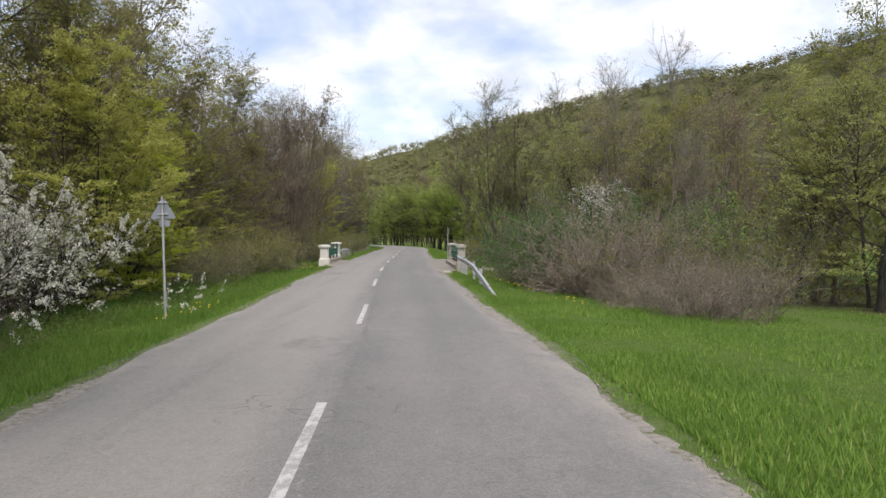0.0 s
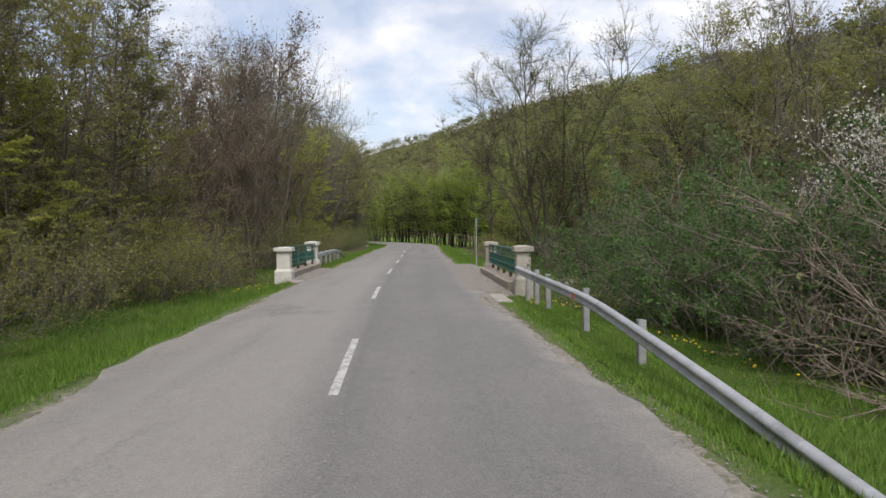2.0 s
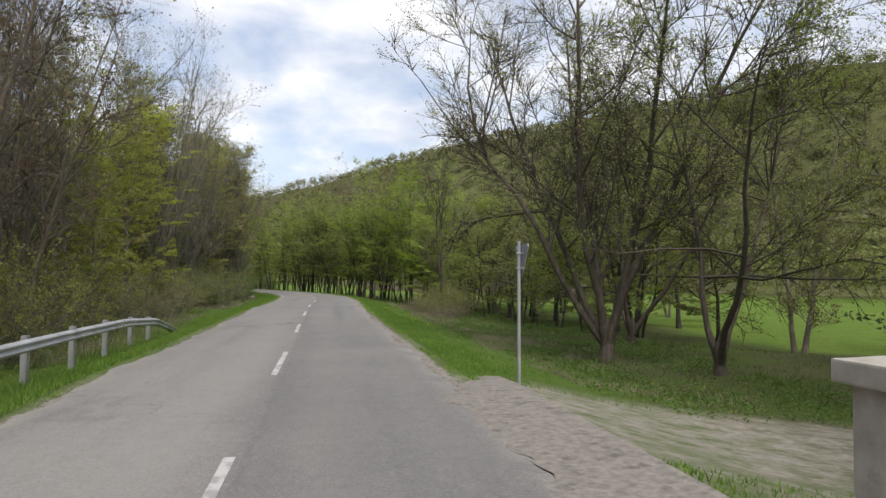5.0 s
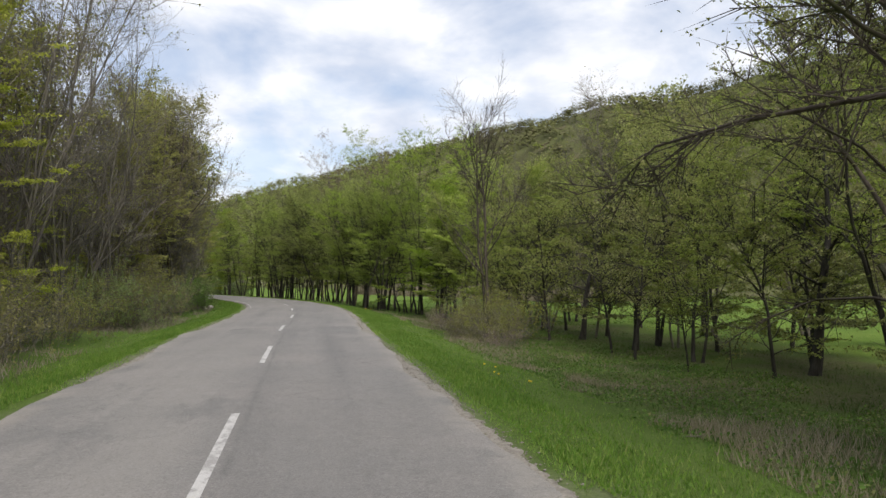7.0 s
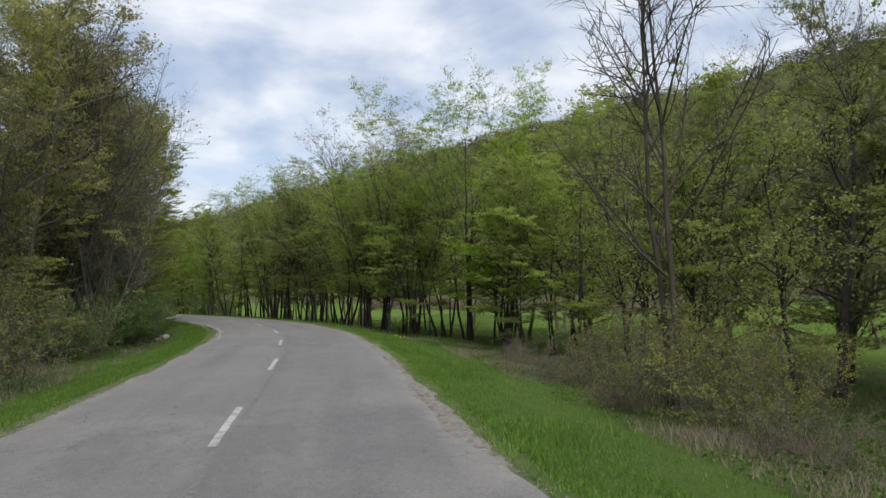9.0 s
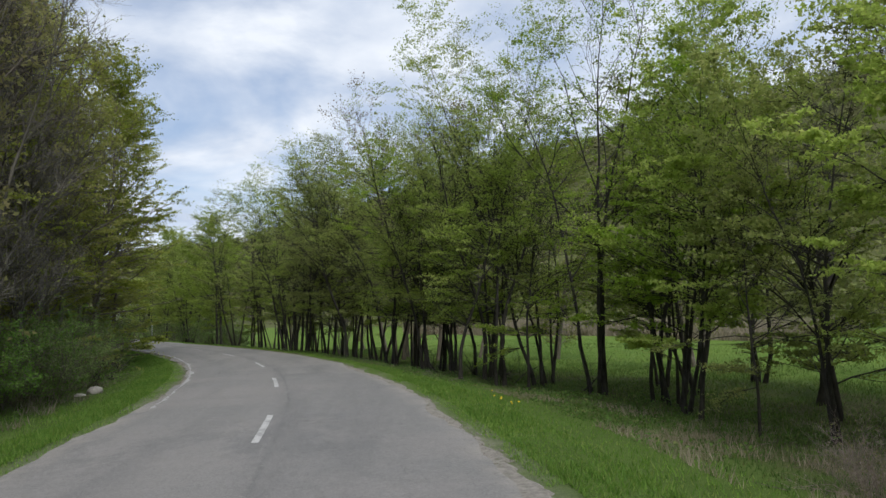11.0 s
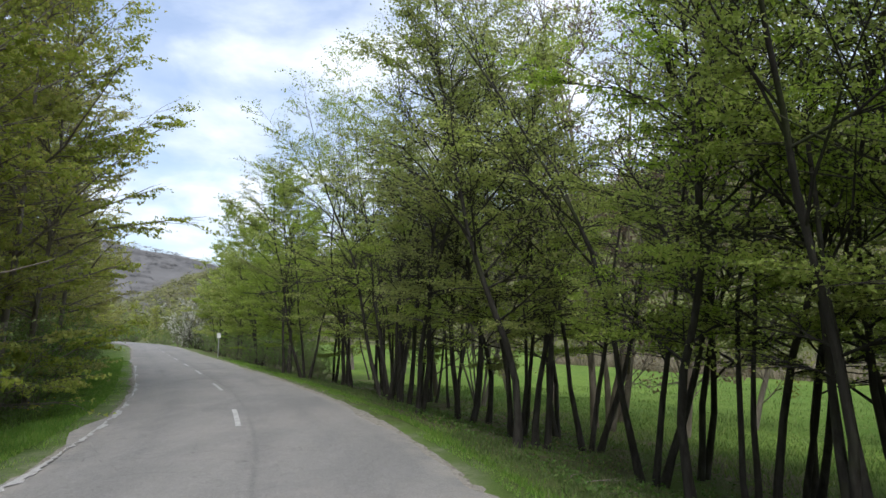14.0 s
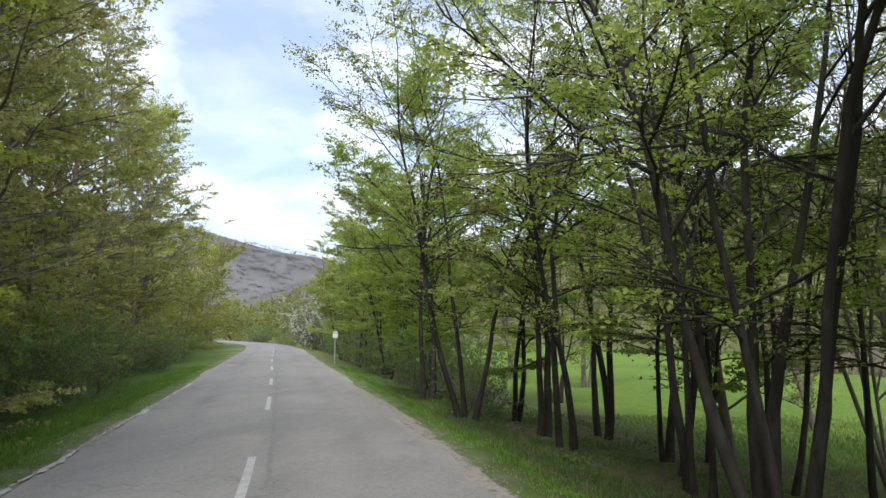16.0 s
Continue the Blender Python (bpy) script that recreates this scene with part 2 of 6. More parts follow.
    grit = grey_ramp(t, noise_node(t, 26, 4, 0.75, v), 0.32, 0.68)
    col = mix(t, 0.62, col, mix(t, grit, mix(t, 0.45, col, (0.05, 0.05, 0.05)), mix(t, 0.3, col, (0.45, 0.43, 0.40))))
    mottle = grey_ramp(t, noise_node(t, 7.5, 6, 0.8, scaled(t, v, (1, 0.6, 1))), 0.36, 0.64)
    col = mix(t, 0.3, col, mix(t, mottle, mix(t, 0.4, col, (0.05, 0.05, 0.05)), mix(t, 0.3, col, (0.42, 0.40, 0.37))))
    chips = ramp(t, lat_wavy, (0.535, (0, 0, 0)), (0.542, (0.7, 0.7, 0.7)), (0.552, (0.7, 0.7, 0.7)), (0.56, (0, 0, 0)))
    chips = mix(t, 1.0, chips, grey_ramp(t, noise_node(t, 18, 4, 0.7, v), 0.56, 0.62), "MULTIPLY")
    col = mix(t, chips, col, (0.29, 0.275, 0.25))
    stones = grey_ramp(t, fine, 0.3, 0.75)
    col = mix(t, 0.36, col, mix(t, stones, (0.085, 0.083, 0.08), (0.40, 0.39, 0.37)))
    crack = t.nodes.new("ShaderNodeTexVoronoi")
    crack.feature = "DISTANCE_TO_EDGE"
    crack.inputs["Scale"].default_value = 0.9
    warp = t.nodes.new("ShaderNodeVectorMath")
    warp.operation = "ADD"
    wob = t.nodes.new("ShaderNodeTexNoise")
    wob.inputs["Scale"].default_value = 1.5
    t.links.new(v, wob.inputs["Vector"])
    t.links.new(v, warp.inputs[0])
    t.links.new(wob.outputs["Color"], warp.inputs[1])
    t.links.new(warp.outputs[0], crack.inputs["Vector"])
    line = ramp(t, crack.outputs["Distance"], (0.0, (0.5, 0.5, 0.5)), (0.009, (0, 0, 0)))
    line = mix(t, 1.0, line, grey_ramp(t, noise_node(t, 0.22, 3, 0.5, v), 0.48, 0.60), "MULTIPLY")
    col = mix(t, line, col, (0.06, 0.058, 0.056))
    t.links.new(col, b.inputs["Base Color"])
    b.inputs["Specular IOR Level"].default_value = 0.3
    bump(t, b, noise_node(t, 45, 5, 0.75, v), 0.6, 0.012)
    return m


def paint(name, fresh, worn_off):
    m, t, b = material(name, 0.7)
    v = object_coords(t)
    worn = grey_ramp(t, noise_node(t, 9, 6, 0.7, scaled(t, v, (1, 0.5, 1))), 0.46, 0.58)
    col = mix(t, worn, fresh, worn_off)
    col = mix(t, 0.25, col, ramp(t, noise_node(t, 70, 2, 0.6, v), (0.3, (0.3, 0.29, 0.27)), (0.7, (0.78, 0.77, 0.74))))
    t.links.new(col, b.inputs["Base Color"])
    bump(t, b, noise_node(t, 90, 3, 0.7, v), 0.3, 0.005)
    return m


def soil():
    """The ground: grass, with leaf litter under the woods, bright meadow, and sandy gravel along the road."""
    m, t, b = material("ground_cover", 1.0)
    v = object_coords(t)
    n1, n2 = noise_node(t, 0.6, 5, 0.6, v), noise_node(t, 9, 5, 0.65, v)
    grass = mix(t, grey_ramp(t, n1, 0.35, 0.7), (0.06, 0.115, 0.018), (0.10, 0.17, 0.028))
    grass = mix(t, grey_ramp(t, n2, 0.35, 0.7), grass, (0.11, 0.165, 0.035))
    litter = ramp(t, n2, (0.3, (0.055, 0.047, 0.028)), (0.6, (0.115, 0.098, 0.058)), (0.8, (0.18, 0.155, 0.10)))
    litter = mix(t, grey_ramp(t, n1, 0.42, 0.62), litter, mix(t, n2, (0.05, 0.075, 0.018), (0.10, 0.145, 0.035)))
    meadow = mix(t, grey_ramp(t, noise_node(t, 0.12, 3, 0.5, v), 0.35, 0.7), (0.088, 0.155, 0.022), (0.138, 0.205, 0.032))
    meadow = mix(t, grey_ramp(t, noise_node(t, 1.7, 6, 0.7, v), 0.42, 0.7), meadow, (0.075, 0.135, 0.02))
    meadow = mix(t, grey_ramp(t, noise_node(t, 6.0, 5, 0.75, v), 0.5, 0.72), meadow, (0.20, 0.24, 0.075))
    sand = ramp(t, n2, (0.3, (0.25, 0.225, 0.19)), (0.7, (0.41, 0.375, 0.32)))
    woods = ramp(t, noise_node(t, 0.09, 6, 0.7, v), (0.35, (0.07, 0.07, 0.03)), (0.55, (0.10, 0.11, 0.04)), (0.7, (0.13, 0.10, 0.07)))
    turf = noise_node(t, 34, 5, 0.8, v)
    grass = mix(t, 0.75, grass, mix(t, grey_ramp(t, turf, 0.36, 0.64), mix(t, 0.45, grass, (0.015, 0.03, 0.007)), mix(t, 0.35, grass, (0.20, 0.26, 0.075))))
    col = mix(t, attribute(t, "litter"), grass, litter)
    col = mix(t, attribute(t, "meadow"), col, meadow)
    col = mix(t, attribute(t, "woods"), col, woods)
    # ground of the distant hill: bare-wood grey with the haze mixed into the colour
    col = mix(t, attribute(t, "hazy_bare_hill"), col, ramp(t, noise_node(t, 0.05, 5, 0.6, v), (0.35, (0.115, 0.112, 0.108)), (0.65, (0.15, 0.146, 0.142))))
    g = mix(t, 1.0, attribute(t, "gravel"), ramp(t, noise_node(t, 2.2, 5, 0.65, v), (0.35, (0.25, 0.25, 0.25)), (0.6, (1, 1, 1))), "MULTIPLY")
    col = mix(t, g, col, sand)
    t.links.new(col, b.inputs["Base Color"])
    b.inputs["Specular IOR Level"].default_value = 0.1
    bump(t, b, mix(t, 0.5, n2, turf), 0.9, 0.06)
    return m


def plain(name, a, c, scale=6.0, rough=0.7, metal=0.0, depth=0.004, stain=None):
    m, t, b = material(name, rough)
    v = object_coords(t)
    n = noise_node(t, scale, 6, 0.65, v)
    col = ramp(t, n, (0.3, a), (0.7, c))
    if stain:
        col = mix(t, grey_ramp(t, noise_node(t, scale * 0.35, 5, 0.7, v), 0.54, 0.68), col, stain)
    t.links.new(col, b.inputs["Base Color"])
    b.inputs["Metallic"].default_value = metal
    bump(t, b, noise_node(t, scale * 9, 4, 0.6, v), 0.4, depth)
    return m


ASPHALT, SOIL = asphalt(), soil()
PAINT = paint("worn_road_paint", (0.46, 0.45, 0.43), (0.22, 0.21, 0.20))
GONE = paint("almost_gone_road_paint", (0.275, 0.268, 0.258), (0.19, 0.185, 0.178))
FADED = paint("faded_road_paint", (0.37, 0.36, 0.345), (0.20, 0.195, 0.185))
CONCRETE = plain("weathered_concrete", (0.31, 0.285, 0.24), (0.45, 0.42, 0.365), 5, 0.95, 0, 0.006, (0.22, 0.195, 0.16))
WHITEWASH = plain("whitewashed_concrete", (0.50, 0.48, 0.43), (0.66, 0.64, 0.59), 4, 0.95, 0, 0.005, (0.33, 0.31, 0.265))
KERB = plain("kerb_concrete", (0.22, 0.185, 0.145), (0.38, 0.335, 0.275), 5, 0.95, 0, 0.01, (0.13, 0.105, 0.08))
GREEN_STEEL = plain("chipped_green_paint", (0.025, 0.11, 0.085), (0.06, 0.19, 0.15), 7, 0.5, 0, 0.002, (0.05, 0.09, 0.075))
RUST = plain("rusty_dark_steel", (0.03, 0.025, 0.02), (0.10, 0.06, 0.04), 12, 0.8)
GALVANISED = plain("galvanised_steel", (0.34, 0.345, 0.35), (0.54, 0.55, 0.555), 3, 0.48, 0.5, 0.002, (0.22, 0.215, 0.205))
SIGN_BACK = plain("grey_sign_back", (0.22, 0.24, 0.27), (0.30, 0.32, 0.35), 3, 0.5, 0.3)
WHITE = plain("white_enamel", (0.68, 0.68, 0.67), (0.78, 0.78, 0.77), 4, 0.4)
RED = plain("red_reflector", (0.50, 0.05, 0.02), (0.62, 0.09, 0.03), 8, 0.35)
YELLOW = plain("dandelion_yellow", (0.70, 0.48, 0.01), (0.80, 0.60, 0.03), 30, 0.7)
SAND = plain("sandy_dirt", (0.15, 0.135, 0.118), (0.29, 0.262, 0.228), 12, 1.0, 0, 0.012, (0.105, 0.092, 0.078))
GRAVEL = plain("pale_gravel", (0.15, 0.135, 0.115), (0.31, 0.285, 0.245), 16, 1.0, 0, 0.02, (0.10, 0.10, 0.055))
SLAB = plain("worn_slab", (0.26, 0.24, 0.21), (0.40, 0.37, 0.325), 7, 0.95, 0, 0.008, (0.2, 0.18, 0.15))
STONE = plain("pale_stone", (0.30, 0.27, 0.23), (0.48, 0.44, 0.38), 8, 0.95, 0, 0.02)
DRYGRASS = leafy("dry_grass", (0.30, 0.25, 0.155), (0.46, 0.40, 0.27), (0.20, 0.21, 0.075), 0.35)
GRASS = leafy("grass_blades", (0.11, 0.21, 0.03), (0.205, 0.33, 0.05), (0.32, 0.37, 0.10), 0.5)

GROUND_LEAF = leafy("weed_leaves", (0.085, 0.15, 0.03), (0.17, 0.27, 0.055), (0.28, 0.26, 0.11), 0.45)
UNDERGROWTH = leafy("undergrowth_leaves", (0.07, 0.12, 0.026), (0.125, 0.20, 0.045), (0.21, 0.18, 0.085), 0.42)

# ---- the road's line: x of the centre line at every ten metres of y ----
KNOT_Y = np.arange(-60.0, 261.0, 10.0)
KNOT_X = np.array([9.0, 8.4, 7.75, 7.05, 6.35, 5.59, 4.97, 4.23, 3.39, 2.63, 2.06, 1.56, 1.0, 0.5, 0.16, -0.69, -2.79, -6.44, -11.28, -16.35, -21.48,
                   -26.56, -31.6, -36.9, -42.9, -50.0, -58.5, -68.5, -80.0, -92.5, -106.0, -120.0, -134.0])
HALF = 2.41


def half_width(y):
    return np.interp(y, (0, 12, 80, 95), (2.52, HALF, HALF, 2.25))


def centre(y):
    """x of the centre line at y, and its slope (a cubic through the knots)."""
    y = np.clip(np.asarray(y, float), KNOT_Y[1], KNOT_Y[-2] - 1e-6)
    i = np.floor((y - KNOT_Y[0]) / 10).astype(int)
    u = (y - KNOT_Y[i]) / 10
    p0, p1, p2, p3 = (KNOT_X[np.clip(i + k, 0, len(KNOT_X) - 1)] for k in (-1, 0, 1, 2))
    a, b, c = -p0 + 3 * p1 - 3 * p2 + p3, 2 * p0 - 5 * p1 + 4 * p2 - p3, p2 - p0
    return 0.5 * (((a * u + b) * u + c) * u + 2 * p1), 0.05 * ((3 * a * u + 2 * b) * u + c)


def on_road(y, side):
    """The point `side` metres to the right of the centre line at y."""
    x, s = centre(y)
    n = np.sqrt(1 + s * s)
    return x + side / n, y - side * s / n


def heading(y):
    """Degrees by which the road at y has turned left of +y."""
    return math.degrees(math.atan2(-float(centre(y)[1]), 1.0))


def road_coords(x, y):
    """Along (as y of the centre line) and to the right, for arrays of points."""
    x, y = np.asarray(x, float), np.asarray(y, float)
    f = y.copy()
    for _ in range(6):
        c, s = centre(f)
        f = np.clip(f + 0.8 * ((x - c) * s + (y - f)) / (1 + s * s), -50, 249)
    c, s = centre(f)
    return f, ((x - c) - (y - f) * s) / np.sqrt(1 + s * s)


def smooth(a, b, v):
    u = np.clip((v - a) / (b - a), 0, 1)
    return u * u * (3 - 2 * u)


def wave(x, y, size, seed=0):
    """Cheap smooth noise, about -1 to 1."""
    a = np.sin(x / size * 2.1 + 1.3 * seed + 1.7 * np.sin(y / size * 1.3 + seed)) + np.sin(y / size * 1.9 - 0.7 * seed + 1.5 * np.sin(x / size * 1.1 + 2 * seed))
    return a * 0.5


# hills: ridge line points x, y, height and half-width
RIDGE_RIGHT = ((-300, 780, 54, 260), (-93, 555, 49, 210), (3, 560, 70, 220), (70, 495, 83, 220), (111, 415, 82, 190), (140, 300, 73, 120), (190, 180, 64, 115), (205, 20, 62, 115), (210, -140, 60, 115))
RIDGE_FAR = ((-520, 470, 110, 230), (-400, 600, 92, 230), (-290, 690, 70, 210))


def hills(x, y):
    z = np.zeros_like(x)
    for ridge in (RIDGE_RIGHT, RIDGE_FAR):
        for (x0, y0, h0, w0), (x1, y1, h1, w1) in zip(ridge, ridge[1:]):
            dx, dy = x1 - x0, y1 - y0
            u = np.clip(((x - x0) * dx + (y - y0) * dy) / (dx * dx + dy * dy), 0, 1)
            d = np.hypot(x - x0 - u * dx, y - y0 - u * dy)
            h, w = h0 + u * (h1 - h0), w0 + u * (w1 - w0)
            z = np.maximum(z, h * np.clip(1 - smooth(0, 1, d / w), 0, 1))
    return z * (1 + 0.05 * wave(x, y, 30))


def stream(x, y):
    """Distance from the stream's axis, which runs under the bridge."""
    ax, ay, bx, by = 5.5, 33.1, -2.0, 37.6
    n = math.hypot(bx - ax, by - ay)
    return ((x - ax) * (by - ay) - (y - ay) * (bx - ax)) / n


def land(x, y):
    """Height of the ground."""
    x, y = np.asarray(x, float), np.asarray(y, float)
    f, l = road_coords(x, y)
    r = np.interp(l, (-60, -25, -12, -7, -4.6, -3.6, -2.75, -2.4, 2.4, 2.75, 3.6, 5.0, 6.5, 8.0, 14, 60), (1.6, 0.9, 0.35, -0.1, -0.3, -0.14, -0.01, -0.07, -0.07, -0.01, -0.11, -0.42, -0.64, -0.75, -0.85, -0.6))
    near = np.interp(l, (2.4, 2.75, 4, 7, 14), (-0.07, -0.01, -0.05, -0.12, -0.2))
    k = (1 - smooth(10, 26, f)) * (l > 2.4)
    r = r * (1 - k) + near * k
    off = smooth(2.8, 6, np.abs(l))
    r = r + 0.06 * off * wave(x, y, 2.3) + 0.12 * smooth(6, 14, np.abs(l)) * wave(x, y, 6.5, 2)
    ditch = (1 - smooth(1.4, 3.4, np.abs(stream(x, y)))) * smooth(2.9, 3.6, np.abs(l)) * (1 - smooth(25, 60, np.abs(l)))
    r = r - 0.05 * smooth(29.6, 30.6, f) * (1 - smooth(42.5, 44.0, f)) * (1 - smooth(3.0, 3.4, np.abs(l)))
    return r - 1.5 * ditch + hills(x, y)


def land_at(x, y):
    return float(land(np.array([x]), np.array([y]))[0])


# ---- mesh helpers ----


def mesh_object(name, verts, faces, mat, smooth_shade=False, parent=None, label=""):
    """An object from an array of points and a list of face arrays, each of equal-sided faces."""
    me = bpy.data.meshes.new(name)
    verts = np.asarray(verts, np.float32)
    groups = [np.asarray(g, np.int32) for g in faces if len(g)]
    me.vertices.add(len(verts))
    me.vertices.foreach_set("co", verts.ravel())
    sizes = np.concatenate([np.full(len(g), g.shape[1], np.int32) for g in groups])
    me.loops.add(int(sizes.sum()))
    me.loops.foreach_set("vertex_index", np.concatenate([g.ravel() for g in groups]))
    me.polygons.add(len(sizes))
    me.polygons.foreach_set("loop_start", np.concatenate([[0], np.cumsum(sizes)[:-1]]).astype(np.int32))
    me.polygons.foreach_set("use_smooth", np.full(len(sizes), smooth_shade))
    me.update(calc_edges=True)
    me.materials.append(mat)
    ob = new(name, me)
    if parent:
        ob.parent = parent
    if label:
        tagged(ob, label)
    return ob


def part(name, bm, mat, parent, label=""):
    me = bpy.data.meshes.new(name)
    bm.normal_update()
    bm.to_mesh(me)
    bm.free()
    me.materials.append(mat)
    ob = new(name, me)
    ob.parent = parent
    if label:
        tagged(ob, label)
    return ob


def add_box(bm, size, at=(0, 0, 0), bevel=0.0, top=1.0, turn=0.0):
    """A box standing on `at`, narrowing towards its top, with bevelled edges."""
    made = bmesh.ops.create_cube(bm, size=1.0)["verts"]
    for v in made:
        k = top if v.co.z > 0 else 1.0
        v.co = Vector((v.co.x * size[0] * k, v.co.y * size[1] * k, (v.co.z + 0.5) * size[2]))
    if bevel:
        edges = list({e for v in made for e in v.link_edges})
        made = [v for v in bmesh.ops.bevel(bm, geom=edges, offset=bevel, segments=2, affect="EDGES", profile=0.6)["verts"]] or made
        faces = {f for v in made for f in v.link_faces}
        made = list({v for f in faces for v in f.verts})
    bmesh.ops.transform(bm, matrix=pose(*at, 0, 0, turn), verts=made)


def add_tube(bm, a, b, r, sides=8):
    a, b = Vector(a), Vector(b)
    made = bmesh.ops.create_cone(bm, cap_ends=True, segments=sides, radius1=r, radius2=r, depth=(b - a).length)["verts"]
    bmesh.ops.transform(bm, matrix=Matrix.Translation((a + b) / 2) @ (b - a).to_track_quat("Z", "Y").to_matrix().to_4x4(), verts=made)


def holder(name, x, y, z, rz=0.0):
    e = new(name)
    e.empty_display_size = 0.3
    e.matrix_basis = pose(x, y, z, 0, 0, rz)
    return e


# ---- ground: one sheet out to the horizon ----
def graded(lo, hi, step, far, grow=1.22):
    v = list(np.arange(lo, hi + step / 2, step))
    s = step
    while v[-1] < far:
        s *= grow
        v.append(v[-1] + s)
    s = step
    while v[0] > -far:
        s *= grow
        v.insert(0, v[0] - s)
    return np.array(v)


gx, gy = graded(-30, 20, 0.5, 2200, 1.13), graded(-6, 126, 1.2, 2200, 1.13)
GX, GY = np.meshgrid(gx, gy)
fx, fy = GX.ravel(), GY.ravel()
nx, ny = len(gx), len(gy)
ids = np.arange(nx * ny).reshape(ny, nx)
quads = np.stack([ids[:-1, :-1], ids[:-1, 1:], ids[1:, 1:], ids[1:, :-1]], -1).reshape(-1, 4)
ground = mesh_object("ground", np.stack([fx, fy, land(fx, fy)], 1), [quads], SOIL, True)
tagged(ground, "grassy verges, leaf litter and bright green meadow in a valley", "ground", kind="structure")
along_f, side_l = road_coords(fx, fy)
wob = wave(fx, fy, 1.7, 1) * 0.6 + wave(fx, fy, 5.0, 3) * 0.9
edge_l = np.interp(along_f, (80, 92, 100), (15.0, 13.0, 8.5))
# past 96 m the right-hand litter also darkens the ground for the trees' shade
litter = smooth(5.2, 7.0, -side_l + wob) + smooth(np.where(along_f > 96, 2.7, 5.2), np.where(along_f > 96, 3.7, 6.8), side_l + 0.6 * wob) * (1 - 0.3 * smooth(30, 44, along_f) * (1 - smooth(90, 97, along_f))) * smooth(30, 44, along_f) * (1 - smooth(edge_l, edge_l + 3, side_l + wob)) + smooth(9, 11, side_l + wob) * (1 - smooth(28, 36, along_f))
litter = np.maximum(litter, 0.75 * smooth(4.1, 5.2, -side_l + 0.7 * wob) * smooth(90, 96, along_f) * (1 - smooth(118, 130, along_f)))
meadow = smooth(edge_l, edge_l + 3, side_l + wob) * smooth(44, 58, along_f) * (1 - smooth(60, 70, side_l))
far_woods = np.clip(smooth(3.0, 7.0, hills(fx, fy)) + smooth(40, 70, -side_l) + smooth(60, 75, side_l) + smooth(200, 240, along_f), 0, 1)
gravel = (1 - smooth(0.05, 0.24, np.abs(side_l) - half_width(along_f) + 0.1 * wob)) * 0.6
apron = (1 - smooth(2.0, 3.4, np.abs(along_f - 42.2 + 0.05 * side_l))) * (1 - smooth(7, 12, side_l)) * (side_l > 0)
gravel = np.clip(np.maximum(gravel, apron), 0, 1)
for name, values in (("litter", litter), ("meadow", meadow), ("woods", far_woods), ("gravel", gravel), ("hazy_bare_hill", smooth(6, 14, hills(fx, fy)) * smooth(110, 160, -fx))):
    ground.data.attributes.new(name, "FLOAT", "POINT").data.foreach_set("value", np.clip(values, 0, 1).astype(np.float32))

# ---- road ----
ry = np.arange(-40, 240.01, 0.5)
cols = np.concatenate([[-1.0], np.linspace(-0.90, 0.90, 13), [1.0]])
rv, rl = [], []
edge_rng = np.random.default_rng(4)
jl, jr = (np.convolve(edge_rng.normal(0, 0.10, len(ry) + 4), np.ones(5) / 2.6, "valid") for _ in range(2))
for c in cols:
    half = half_width(ry) + np.where(c < 0, jl, jr) * (abs(c) == 1)
    x, y = on_road(ry, c * half)
    z = 0.035 * (1 - c * c) - 0.016 * (abs(c) == 1)
    rv.append(np.stack([x, y, np.full_like(x, z)], 1))
    rl.append(np.full(len(ry), 0.5 + 0.5 * c))
n = len(ry)
ids = np.arange(len(cols) * n).reshape(len(cols), n)
quads = np.stack([ids[:-1, :-1], ids[1:, :-1], ids[1:, 1:], ids[:-1, 1:]], -1).reshape(-1, 4)
road = mesh_object("road", np.concatenate(rv), [quads], ASPHALT, True)
tagged(road, "narrow worn grey asphalt road with crumbling edges", "road", kind="structure")
road.data.attributes.new("lateral", "FLOAT", "POINT").data.foreach_set("value", np.concatenate(rl).astype(np.float32))


def gravel_edge(side, seed, width):
    """The pale crumbled edge between asphalt and grass, ragged towards both."""
    rng = np.random.default_rng(seed)
    y = np.concatenate([np.arange(-38, -4, 0.4), np.arange(-4, 118, 0.09), np.arange(118, 200, 0.4)])
    rag = [np.convolve(rng.normal(0, s, len(y) + 6), np.ones(7) / 3.2, "valid") + rng.normal(0, s, len(y)) for s in (0.010, 0.028)]
    half = half_width(y) - 0.3
    wide = 0.3 + width * (1 + 0.45 * wave(y, y * 0.3, 4.0, seed))
    v = []
    for k, z in ((0, -0.04), (0.5, -0.026), (0.85, -0.02), (1, -0.07)):
        x, yy = on_road(y, side * (half + rag[0] * (1 - k) + (wide + rag[1]) * k))
        v.append(np.stack([x, yy, z + rng.uniform(0, 0.006, len(y))], 1))
    idx = np.arange(4 * len(y)).reshape(4, -1)
    q = np.stack([idx[:-1, :-1], idx[1:, :-1], idx[1:, 1:], idx[:-1, 1:]], -1).reshape(-1, 4)
    return mesh_object("gravel_edge", np.concatenate(v), [q if side > 0 else q[:, ::-1]], GRAVEL, False, road, "pale crumbled gravel edge")


gravel_edge(1, 31, 0.19)
gravel_edge(-1, 32, 0.06)


